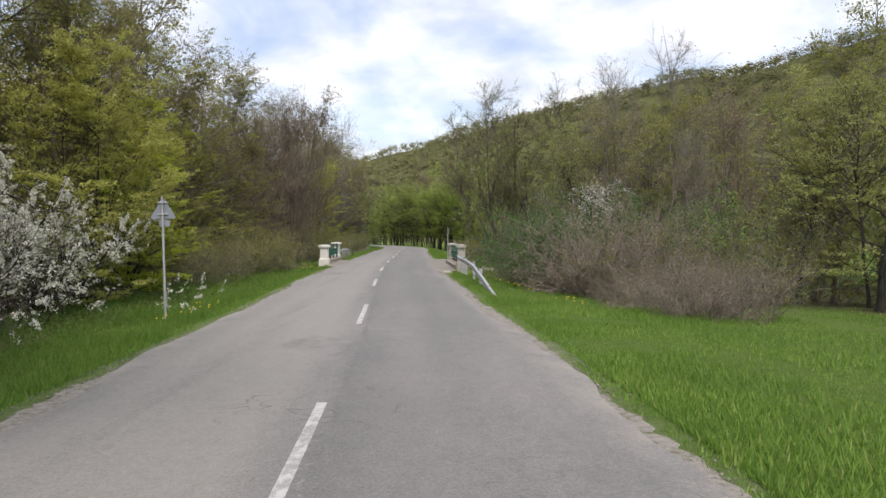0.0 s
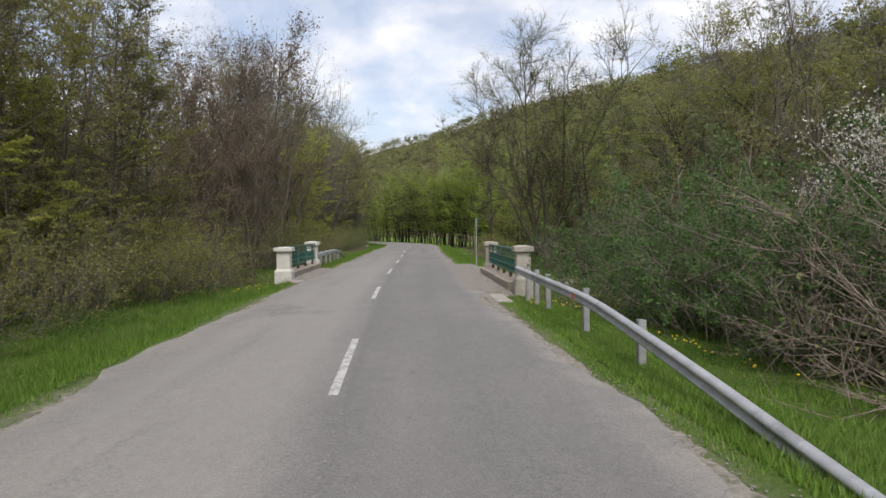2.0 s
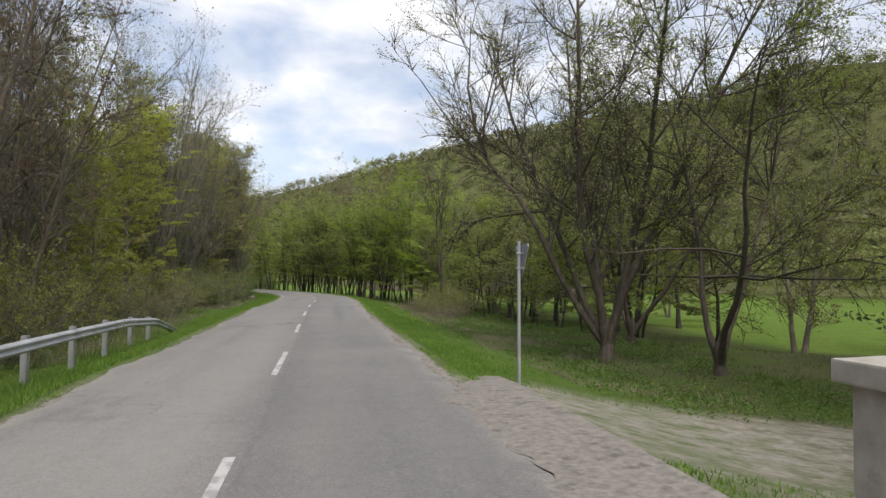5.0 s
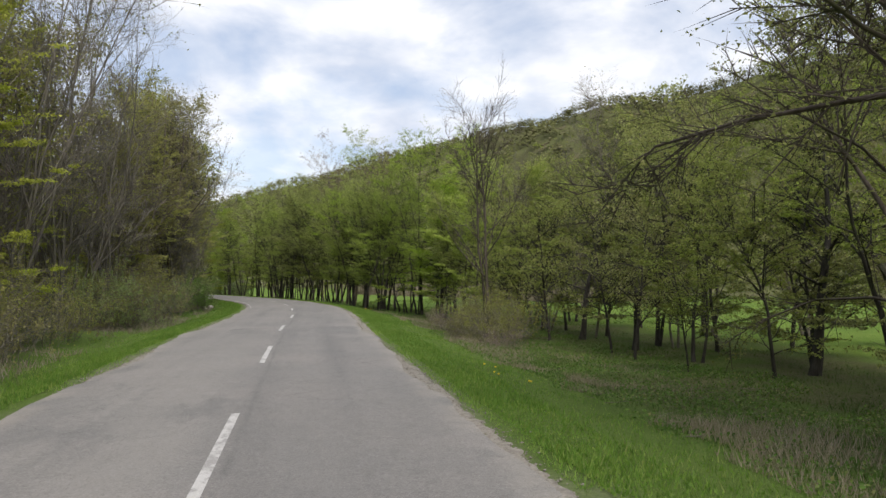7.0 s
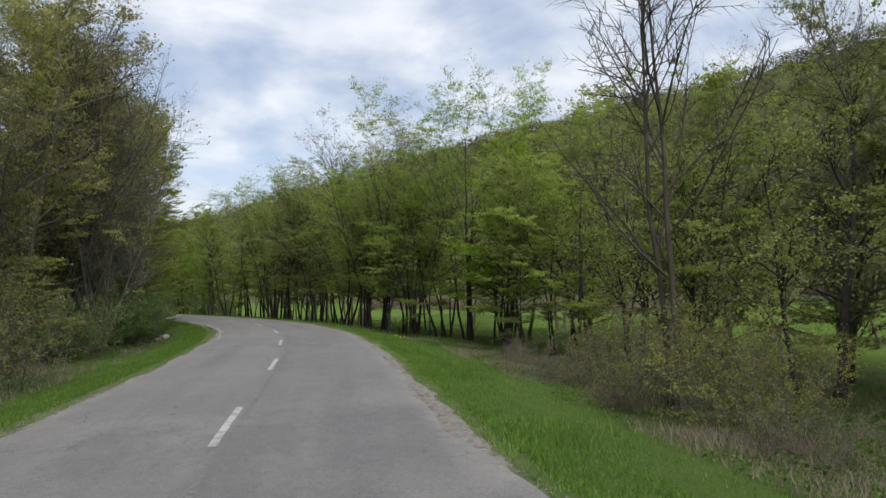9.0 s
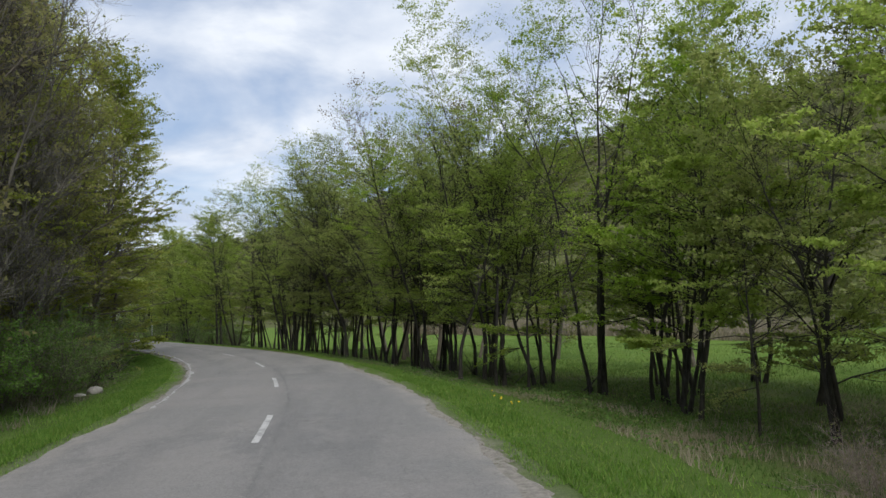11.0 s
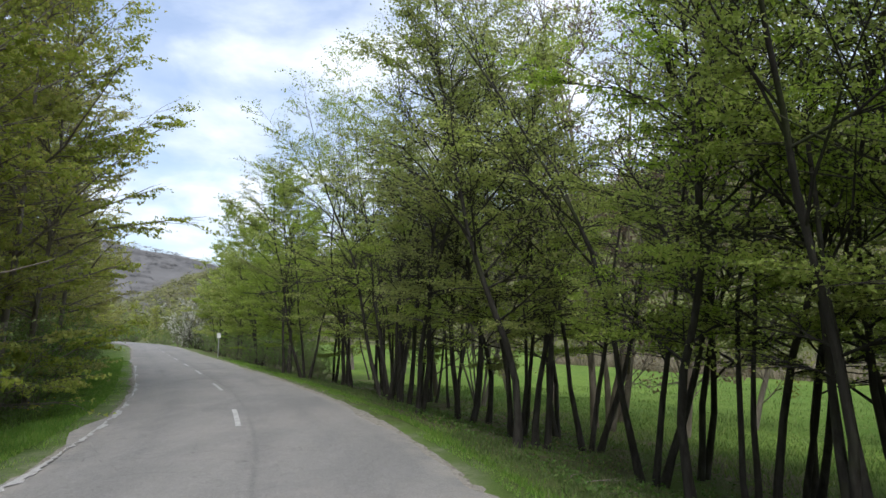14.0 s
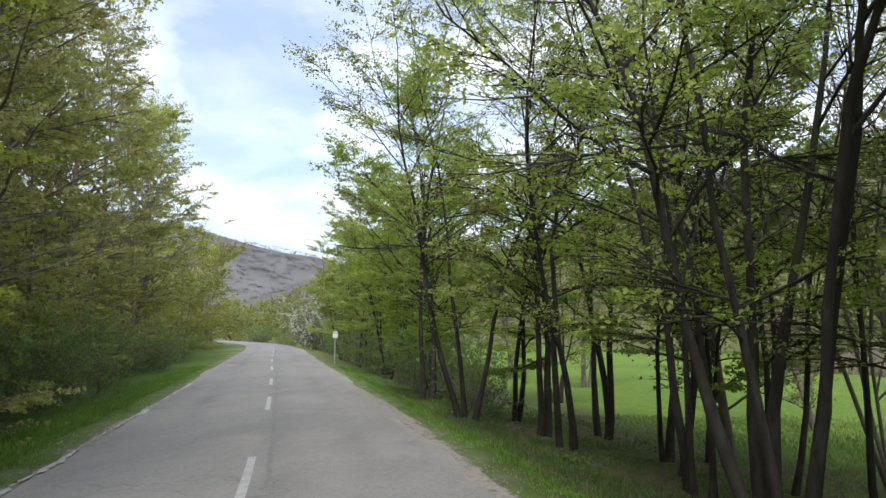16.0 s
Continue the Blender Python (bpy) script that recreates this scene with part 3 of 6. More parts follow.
def dash(y0, y1, width=0.088, side=0.0, mat=None):
    """One painted dash of the centre line, a thin strip that follows the road."""
    y = np.linspace(y0, y1, 5)
    v, top = [], 0.0395
    for k in (-0.5, 0.5):
        x, yy = on_road(y, side + k * width)
        v.append(np.stack([x, yy, np.full_like(x, top - 0.035 * (side / HALF) ** 2)], 1))
    q = [(k, 5 + k, 6 + k, k + 1) for k in range(4)]
    return mesh_object("centre_dash", np.concatenate(v), [np.array(q)], mat or PAINT, False, road, "worn white painted dash")


def edge_line(y0, y1, side):
    """A worn stretch of the pale line along the road's edge."""
    y = np.arange(y0, y1 + 0.01, 0.1)
    rng = np.random.default_rng(int(y0 * 10))
    fray = np.convolve(rng.normal(0, 0.05, len(y) + 8), np.ones(9) / 4, "valid")
    v = []
    for k in (0.0, 1.0):
        x, yy = on_road(y, side + (0.045 + np.clip(fray + rng.normal(0, 0.02, len(y)), -0.045, 0.07)) * k + rng.normal(0, 0.01, len(y)))
        v.append(np.stack([x, yy, np.full_like(x, 0.006 + 0.002 * k)], 1))
    n = len(y)
    q = np.array([(k, n + k, n + k + 1, k + 1) for k in range(n - 1)])
    return mesh_object("edge_line", np.concatenate(v), [q], FADED, False, road, "worn pale line at the road's edge")


edge_line(88.0, 126.0, -2.2)


# far ends of the dashes along the road
DASH_ENDS = (-5.3, 3.64, 12.63, 21.63, 30.75, 39.8, 48.0, 56.23, 64.46, 71.85, 79.0, 86.0, 93.1, 99.97, 107.55, 114.6, 121.7, 127.5, 134.5, 141.5, 148.5, 155.5, 162.5, 169.5, 176.5)
for end in DASH_ENDS:
    dash(end - (3.35 if end < 70 else 2.5), end, side=-0.1 if 80 < end < 118 else -0.02, mat=PAINT if end < 94 else FADED if end < 112 else GONE)

# ---- plants: trunks and limbs grown level by level, leaves on the twigs ----


def unit(v):
    return v / np.maximum(np.linalg.norm(v, axis=-1, keepdims=True), 1e-9)


def grow(rng, start, way, length, steps, wobble, lift):
    """Polylines (branches, steps + 1, 3) from start points along ways, wavering and bending up."""
    pts, d = [start], unit(way)
    for _ in range(steps):
        d = unit(d + rng.normal(0, wobble, d.shape) + np.array([0, 0, lift]))
        pts.append(pts[-1] + d * (length / steps)[:, None])
    return np.stack(pts, 1)


def tubes(P, R, sides):
    """Tapering tubes round polylines; R is the radius at each point."""
    B, S, _ = P.shape
    t = unit(P[:, -1] - P[:, 0])
    ref = np.where(np.abs(t[:, 2:3]) > 0.8, np.array([[1.0, 0, 0]]), np.array([[0, 0, 1.0]]))
    u = unit(np.cross(t, ref))
    w = np.cross(t, u)
    a = np.arange(sides) * 2 * np.pi / sides
    ring = u[:, None, None] * np.cos(a)[None, None, :, None] + w[:, None, None] * np.sin(a)[None, None, :, None]
    V = P[:, :, None] + ring * R[:, :, None, None]
    idx = np.arange(B * S * sides).reshape(B, S, sides)
    nxt = np.roll(idx, -1, 2)
    Q = np.stack([idx[:, :-1], nxt[:, :-1], nxt[:, 1:], idx[:, 1:]], -1).reshape(-1, 4)
    return V.reshape(-1, 3), Q


def spikes(start, end, r):
    """Twigs: three-sided points."""
    B = len(start)
    t = unit(end - start)
    ref = np.where(np.abs(t[:, 2:3]) > 0.8, np.array([[1.0, 0, 0]]), np.array([[0, 0, 1.0]]))
    u = unit(np.cross(t, ref))
    w = np.cross(t, u)
    base = [start + (u * math.cos(k) + w * math.sin(k)) * r[:, None] for k in (0, 2.094, 4.189)]
    V = np.stack(base + [end], 1).reshape(-1, 3)
    i = np.arange(B)[:, None] * 4
    T = np.concatenate([i + np.array([[0, 1, 3]]), i + np.array([[1, 2, 3]]), i + np.array([[2, 0, 3]])])
    return V, T


def leaves(rng, at, size, flatness, simple=False):
    """Folded two-triangle leaves at points (one triangle where simple); flatness 1 lays them level."""
    B = len(at)
    nrm = unit(rng.normal(0, 1, (B, 3)) * (1 - flatness) + np.array([0, 0, 1.0]) * flatness + rng.normal(0, 0.25, (B, 3)))
    u = unit(np.cross(nrm, rng.normal(0, 1, (B, 3))))
    w = np.cross(nrm, u)
    s = (size * rng.uniform(0.6, 1.3, B))[:, None]
    if simple:
        V = np.stack([at - u * s * 0.55, at + u * s * 0.25 - w * s * 0.42, at + u * s * 0.4 + w * s * 0.36 + nrm * s * 0.1], 1).reshape(-1, 3)
        return V, np.arange(3 * B).reshape(-1, 3)
    V = np.stack([at - u * s * 0.5, at - w * s * 0.34 + nrm * s * 0.1, at + u * s * 0.5, at + w * s * 0.34 + nrm * s * 0.1], 1).reshape(-1, 3)
    i = np.arange(B)[:, None] * 4
    return V, np.concatenate([i + np.array([[0, 1, 2]]), i + np.array([[0, 2, 3]])])


def sprout(rng, P, R, count, lo, hi, spread, rise=0.0):
    """Starts and ways of `count` shoots on polylines P: where, parent way, radius there and how far along."""
    B, S, _ = P.shape
    b = rng.integers(0, B, count)
    u = lo + (hi - lo) * rng.random(count)
    s = np.clip(u * (S - 1), 0, S - 1.001)
    i = s.astype(int)
    fr = (s - i)[:, None]
    at = P[b, i] * (1 - fr) + P[b, i + 1] * fr
    d = unit(P[b, i + 1] - P[b, i])
    side = unit(np.cross(d, rng.normal(0, 1, (count, 3))))
    ang = np.radians(rng.uniform(*spread, count))[:, None]
    way = d * np.cos(ang) + side * np.sin(ang) + np.array([0, 0, rise])
    return at, unit(way), R[b, i], u, b


class Builder:
    def __init__(self):
        self.v, self.q, self.t, self.n = [], [], [], 0

    def add(self, V, F):
        (self.q if F.shape[1] == 4 else self.t).append(F + self.n)
        self.v.append(V)
        self.n += len(V)

    def faces(self):
        return [np.concatenate(g) for g in (self.q, self.t) if g]


def tree(name, seed, wood_mat, leaf_mat, height=9.0, stems=1, lean=6, radius=0.13, bare=0.28, limbs=16, limb=0.33, limb_angle=(40, 75),
         limb_lift=0.10, twigs=160, twig=0.9, shoots=500, shoot=0.45, leaf_count=1800, leaf_size=0.11, flat=0.5, wobble=0.09, sides=6, simple=False, top=0.55, spray=0.09, fork=0.0, low=0.0, stout=0.010, skirt=0.35, arms=()):
    """A tree at the origin: an Empty with a trunk (with limbs and twigs) and a crown of leaves; arms gives each stem its bearing and tilt."""
    rng = np.random.default_rng(seed)
    wood, crown = Builder(), Builder()
    a = rng.uniform(0, 6.283, stems) if stems == 1 else np.arange(stems) * 6.283 / stems + rng.uniform(-0.5, 0.5, stems)
    tilt = np.radians(lean * rng.uniform(0.5, 1.4, stems))
    if arms:
        a, tilt = np.radians(np.array(arms, float)).T
    way = np.stack([np.cos(a) * np.sin(tilt), np.sin(a) * np.sin(tilt), np.cos(tilt)], 1)
    start = np.stack([np.cos(a), np.sin(a), np.zeros(stems)], 1) * (0.0 if stems == 1 else radius * 1.4) + np.array([0, 0, -0.25])
    length = height * rng.uniform(0.82, 1.05, stems)
    if fork:
        foot = np.array([[[0, 0, -0.25], [0.02, 0, fork * 0.4], [0, 0.02, fork], [0, 0.02, fork + 0.3]]])
        wood.add(*tubes(foot, radius * np.array([[2.1, 1.6, 1.35, 0.05]]), 9))
        start = start * np.array([0.3, 0.3, 0]) + np.array([0, 0, fork - 0.4])
    P = grow(rng, start, way, length, 9, wobble * 0.7, 0.03)
    u = np.linspace(0, 1, 10)
    taper = (1 - u) ** 0.8 * 0.92 + 0.06 + 0.25 * np.exp(-u * 30)
    R = radius * rng.uniform(0.75, 1.1, stems)[:, None] * taper[None]
    wood.add(*tubes(P, R, sides + 1))
    # limbs, long below and short above
    n = limbs * stems
    at, way, r0, along, b = sprout(rng, P, R, n, bare, 0.97, limb_angle)
    L = height * limb * (1.12 - top * along) * np.clip(skirt + 2.0 * along, 0, 1) * rng.uniform(0.6, 1.2, n)
    P1 = grow(rng, at, way, L, 4, wobble * 1.6, limb_lift)
    R1 = np.minimum(r0 * 0.62, 0.005 + L * stout)[:, None] * np.linspace(1, 0.22, 5)[None]
    wood.add(*tubes(P1, R1, 4))
    # branches
    at, way, r0, along, b = sprout(rng, P1, R1, twigs * stems, 0.2, 1.0, (25, 65), 0.05)
    L = twig * rng.uniform(0.5, 1.3, len(at)) * (1.1 - 0.5 * along)
    P2 = grow(rng, at, way, L, 1, wobble * 1.8, limb_lift * 0.7)
    R2 = np.minimum(r0 * 0.8, 0.013)[:, None] * np.array([[1.0, 0.5]])
    wood.add(*tubes(P2, R2, 3))
    # twigs
    at, way, r0, along, b = sprout(rng, P2, R2, shoots * stems, 0.15, 1.0, (20, 60), 0.05)
    end = at + way * (shoot * rng.uniform(0.4, 1.3, len(at)))[:, None] + np.array([0, 0, 0.04])
    wood.add(*spikes(at, end, np.minimum(r0 * 0.85, 0.0085)))
    thing = holder(name, 0, 0, 0)
    mesh_object("trunk", np.concatenate(wood.v), wood.faces(), wood_mat, True, thing)
    if leaf_count:
        m = leaf_count * stems
        weight = np.exp(-low * at[:, 2] / height)
        k = rng.choice(len(at), m, p=weight / weight.sum())
        w = rng.random(m)[:, None] ** 0.7
        spot = at[k] * (1 - w) + end[k] * w + rng.normal(0, 1, (m, 3)) * np.array([spray, spray, spray * 0.35])
        V, F = leaves(rng, spot, leaf_size, flat, simple)
        crown.add(V, F)
        mesh_object("crown", np.concatenate(crown.v), crown.faces(), leaf_mat, False, thing)
    return thing


def layered_tree(name, seed, wood_mat, leaf_mat, height=9.0, stems=3, lean=7, radius=0.08, bare=0.2, limbs=34, reach=0.30, twigs=420, twig=0.85, shoots=1300, shoot=0.4,
                 leaf_count=18000, leaf_size=0.068, simple=False, low=0.6, droop=-0.015, steep=0.0, uneven=1.0, wobble=0.085):
    """A tree whose twigs and leaves lie in level sprays: an Empty with a trunk (stems, limbs, twigs) and a crown."""
    rng = np.random.default_rng(seed)
    wood = Builder()
    a = rng.uniform(0, 6.283, 1) if stems == 1 else np.arange(stems) * 6.283 / stems + rng.uniform(-0.6, 0.6, stems)
    tilt = np.radians(lean * rng.uniform(0.35, 1.5, stems))
    way = np.stack([np.cos(a) * np.sin(tilt), np.sin(a) * np.sin(tilt), np.cos(tilt)], 1)
    start = np.stack([np.cos(a), np.sin(a), np.zeros(stems)], 1) * (0.0 if stems == 1 else radius * 1.9) + np.array([0, 0, -0.25])
    P = grow(rng, start, way, height * rng.uniform(0.8, 1.05, stems), 13, wobble, 0.03)
    u = np.linspace(0, 1, 14)
    R = radius * rng.uniform(0.65, 1.15, stems)[:, None] * ((1 - u) ** 1.3 * 0.92 + 0.06 + 0.35 * np.exp(-u * 26))[None]
    wood.add(*tubes(P, R * (1 + 0.06 * rng.normal(0, 1, R.shape)), 8))
    # limbs: level and long below, steep and short above
    at, way, r0, along, b = sprout(rng, P, R, limbs, bare, 0.97, (20, 60))
    az = rng.uniform(0, 6.283, limbs)
    th = np.radians(np.interp(along, (0, 0.3, 0.6, 1), (84 - steep, 66 - steep, 42, 18)) + rng.normal(0, 11, limbs))
    way = np.stack([np.cos(az) * np.sin(th), np.sin(az) * np.sin(th), np.cos(th)], 1)
    L = height * reach * np.interp(along, (bare, bare + 0.2, 0.6, 0.8, 1), (0.6, 1.0, 1.0, 0.85, 0.45)) * rng.uniform(0.55, 1.2, limbs)
    P1 = grow(rng, at, way, L, 5, wobble * 1.5, 0.015)
    R1 = np.minimum(r0 * 0.55, 0.006 + L * 0.0085)[:, None] * np.linspace(1, 0.2, 6)[None]
    wood.add(*tubes(P1, R1, 5))
    leafy_limb = rng.uniform(0.12, 1.0, limbs) ** uneven

    def spread(P, R, count, lo, length, steps, level):
        at, d, r0, along, b = sprout(rng, P, R, count, lo, 1.0, (1, 2))
        side = unit(np.cross(d, np.array([0, 0, 1.0]))) * rng.choice((-1.0, 1.0), count)[:, None]
        ang = np.radians(rng.uniform(15, 68, count))[:, None]
        w = d * np.cos(ang) + side * np.sin(ang) + rng.normal(0, 0.1, (count, 3))
        w[:, 2] *= level + (1 - level) * np.clip(1.2 * d[:, 2], 0, 1)
        return grow(rng, at, w, length * rng.uniform(0.5, 1.25, count) * (1.15 - 0.5 * along), steps, 0.07, droop), r0, b

    P2, r0, limb_of = spread(P1, R1, twigs, 0.15, twig, 2, 0.45)
    R2 = np.minimum(r0 * 0.8, 0.011)[:, None] * np.array([[1.0, 0.7, 0.3]])
    wood.add(*tubes(P2, R2, 3))
    P3, r0, twig_of = spread(P2, R2, shoots, 0.1, shoot, 1, 0.5)
    wood.add(*spikes(P3[:, 0], P3[:, 1], np.minimum(r0 * 0.85, 0.0065)))
    thing = holder(name, 0, 0, 0)
    mesh_object("trunk", np.concatenate(wood.v), wood.faces(), wood_mat, True, thing)
    if leaf_count:
        weight = leafy_limb[limb_of[twig_of]] * np.exp(-low * P3[:, 0, 2] / height)
        k = rng.choice(shoots, leaf_count, p=weight / weight.sum())
        w = rng.random(leaf_count)[:, None] * 1.15
        spot = P3[k, 0] * (1 - w) + P3[k, 1] * w + rng.normal(0, 1, (leaf_count, 3)) * np.array([0.055, 0.055, 0.022])
        V, F = leaves(rng, spot, leaf_size, 0.5, simple)
        mesh_object("crown", V, [F], leaf_mat, False, thing)
    return thing


def shrub(name, seed, wood_mat, leaf_mat, height=2.4, width=1.3, canes=26, shoots=420, shoot=0.4, leaf_count=900, leaf_size=0.07, flat=0.3, arch=-0.04, cane_r=0.012, extra=300, wobble=0.12, simple=True, sprays=0.0):
    """A many-stemmed shrub at the origin: canes with twigs, and leaves or blossom."""
    rng = np.random.default_rng(seed)
    wood, crown = Builder(), Builder()
    a = rng.uniform(0, 6.283, canes)
    rad = width * 0.45 * np.sqrt(rng.random(canes))
    start = np.stack([np.cos(a) * rad, np.sin(a) * rad, np.full(canes, -0.1)], 1)
    out = rng.uniform(0.1, 0.75, canes)
    a2 = a + rng.normal(0, 0.5, canes)
    way = np.stack([np.cos(a2) * out, np.sin(a2) * out, np.ones(canes)], 1)
    L = height * rng.uniform(0.6, 1.12, canes)
    P = grow(rng, start, way, L, 5, wobble, arch)
    R = cane_r * rng.uniform(0.6, 1.3, canes)[:, None] * np.linspace(1, 0.3, 6)[None]
    wood.add(*tubes(P, R, 4))
    at, way, r0, along, b = sprout(rng, P, R, extra, 0.15, 1.0, (25, 70), 0.1)
    P2 = grow(rng, at, way, shoot * 1.7 * rng.uniform(0.5, 1.3, len(at)), 1, 0.2, 0.02)
    R2 = np.minimum(r0 * 0.7, 0.008)[:, None] * np.array([[1, 0.35]])
    wood.add(*tubes(P2, R2, 3))
    at, way, r0, along, b = sprout(rng, P2, R2, shoots, 0.1, 1.0, (20, 70), 0.05)
    end = at + way * (shoot * rng.uniform(0.4, 1.3, len(at)))[:, None]
    wood.add(*spikes(at, end, np.minimum(r0 * 0.9, 0.006)))
    thing = holder(name, 0, 0, 0)
    mesh_object("stem", np.concatenate(wood.v), wood.faces(), wood_mat, True, thing)
    if leaf_count:
        # with sprays, some twigs carry most of the flowers, the upper and outer ones above all
        k = rng.integers(0, len(at), leaf_count)
        if sprays:
            p = rng.random(len(at)) ** (1 + 3 * sprays) * (0.15 + np.clip(at[:, 2] / height, 0, 1.2)) * (0.4 + np.hypot(at[:, 0], at[:, 1]) / width)
            k = rng.choice(len(at), leaf_count, p=p / p.sum())
        w = rng.random(leaf_count)[:, None]
        spot = at[k] * (1 - w) + end[k] * w + rng.normal(0, 0.035 - 0.015 * sprays, (leaf_count, 3))
        mesh_object("crown", *(lambda vf: (vf[0], [vf[1]]))(leaves(rng, spot, leaf_size, flat, simple)), leaf_mat, False, thing)
    return thing


plant_rng = np.random.default_rng(11)
LABELS = {}


def stock(key, variants, label, category, group):
    """Variants of a kind; each is used for the first planting and copied for the rest."""
    LABELS[key] = (variants, [False] * len(variants))
    for v in variants:
        tagged(v, label, category, group)


def plant(key, x, y, size=1.0, turn=None, variant=None, lean=0.0, sink=0.0, label=""):
    variants, used = LABELS[key]
    i = int(plant_rng.integers(len(variants))) if variant is None else variant % len(variants)
    turn = plant_rng.uniform(0, 360) if turn is None else turn
    m = pose(x, y, land_at(x, y) - 0.03 - sink, lean, 0, turn) @ Matrix.Scale(size, 4)
    if used[i]:
        ob = copy_thing(variants[i], m)
        ob.matrix_basis = m
    else:
        ob, used[i] = variants[i], True
        ob.matrix_basis = m
    if label:
        tagged(ob, label)
    return ob


# stems and their radius: one, two, two, three, three, four
STEMS = ((1, 0.078), (2, 0.07), (2, 0.06), (3, 0.056), (3, 0.066), (4, 0.08))
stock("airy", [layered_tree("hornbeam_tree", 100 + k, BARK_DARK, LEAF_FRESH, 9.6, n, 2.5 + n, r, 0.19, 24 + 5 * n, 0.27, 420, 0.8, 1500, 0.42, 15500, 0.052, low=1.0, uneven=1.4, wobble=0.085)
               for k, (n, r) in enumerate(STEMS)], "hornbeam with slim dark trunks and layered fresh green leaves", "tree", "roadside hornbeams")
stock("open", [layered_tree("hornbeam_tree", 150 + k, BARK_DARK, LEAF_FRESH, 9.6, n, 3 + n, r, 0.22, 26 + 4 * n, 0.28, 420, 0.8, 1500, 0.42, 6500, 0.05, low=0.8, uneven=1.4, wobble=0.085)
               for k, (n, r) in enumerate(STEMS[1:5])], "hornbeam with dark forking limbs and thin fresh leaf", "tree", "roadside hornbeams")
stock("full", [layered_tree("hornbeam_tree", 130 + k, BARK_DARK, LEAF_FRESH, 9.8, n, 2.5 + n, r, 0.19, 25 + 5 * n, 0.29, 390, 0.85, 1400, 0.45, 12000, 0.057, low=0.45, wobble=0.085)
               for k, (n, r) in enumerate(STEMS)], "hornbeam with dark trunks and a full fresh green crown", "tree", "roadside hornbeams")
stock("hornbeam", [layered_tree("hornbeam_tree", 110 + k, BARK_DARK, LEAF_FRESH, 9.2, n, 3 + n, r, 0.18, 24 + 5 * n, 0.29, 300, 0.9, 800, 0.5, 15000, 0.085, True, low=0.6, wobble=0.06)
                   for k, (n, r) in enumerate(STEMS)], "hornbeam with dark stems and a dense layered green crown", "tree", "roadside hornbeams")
stock("grove", [layered_tree("field_maple", 120 + k, BARK_DARK, LEAF_MIXED, 8.6, n, 9, r, 0.13, 34, 0.36, 360, 0.95, 900, 0.45, 9500, 0.082, True, low=0.3, steep=14, wobble=0.11)
                for k, (n, r) in enumerate(((2, 0.09), (1, 0.11), (3, 0.08), (1, 0.09)))],
      "small round-headed tree in half-open olive green leaf", "tree", "grove at the meadow's edge")
stock("yellow", [layered_tree("maple_tree", 140 + k, BARK_GREY, LEAF_YELLOW, 9.0, n, 8, 0.085, 0.05, 44, 0.30, 380, 0.9, 900, 0.45, 21000, 0.08, True, low=0.4, steep=6)
                 for k, n in enumerate((1, 2, 1))],
      "young tree in bright yellow-green spring leaf", "tree", "leafing trees")
stock("dome", [layered_tree("maple_tree", 145 + k, BARK_DARK, LEAF_YELLOW, 5.4, n, 10, 0.06, 0.03, 40, 0.46, 420, 0.8, 1300, 0.4, 30000, 0.06, True, low=0.2, steep=10)
               for k, n in enumerate((3, 2))],
      "broad low tree in dense bright green layered leaf", "tree", "leafing trees")
stock("tall", [layered_tree("lime_tree", 155 + k, BARK_GREY, LEAF_SPRING, 13.0, n, 4, 0.13, 0.04, 64, 0.25, 600, 1.1, 1300, 0.55, 28000, 0.08, True, low=0.5, droop=-0.04, wobble=0.06)
               for k, n in enumerate((1, 2, 1))],
      "tall dense roadside tree in yellow-green spring leaf", "tree", "leafing trees")
stock("bud_tall", [layered_tree("beech_tree", 165 + k, BARK_BROWN, LEAF_BUD, 13.0, n, 5, 0.13, 0.04, 62, 0.26, 640, 1.1, 1700, 0.55, 16500, 0.075, True, low=0.3, droop=-0.03, wobble=0.07)
                   for k, n in enumerate((1, 2))],
      "tall twiggy tree in olive-brown opening leaf", "tree", "budding trees")
stock("olive", [tree("oak_tree", 170 + k, BARK_GREY, LEAF_BUD, height=11.0, stems=s, lean=7, radius=0.11, bare=0.07, limbs=int(30 / s ** 0.6), limb=0.29, limb_angle=(32, 74),
                     limb_lift=0.08, twigs=int(300 / s ** 0.85), twig=1.0, shoots=int(650 / s ** 0.95), leaf_count=int(9000 / s ** 0.95), leaf_size=0.09, flat=0.4, simple=True, spray=0.12)
                for k, s in enumerate((1, 2, 1, 3))],
      "tall grey-barked tree with olive opening buds", "tree", "budding trees")
stock("red", [tree("budding_tree", 200 + k, BARK_BROWN, LEAF_RED, height=10.0, stems=s, lean=8, radius=0.09, bare=0.07, limbs=int(28 / s ** 0.6), limb=0.29, limb_angle=(22, 54),
                   limb_lift=0.11, twigs=int(300 / s ** 0.85), twig=0.95, shoots=int(1200 / s ** 0.9), leaf_count=int(2600 / s ** 0.85), leaf_size=0.085, flat=0.3, simple=True)
              for k, s in enumerate((2, 1, 3))],
      "tall tree with reddish-brown buds on fine upright twigs", "tree", "budding trees")
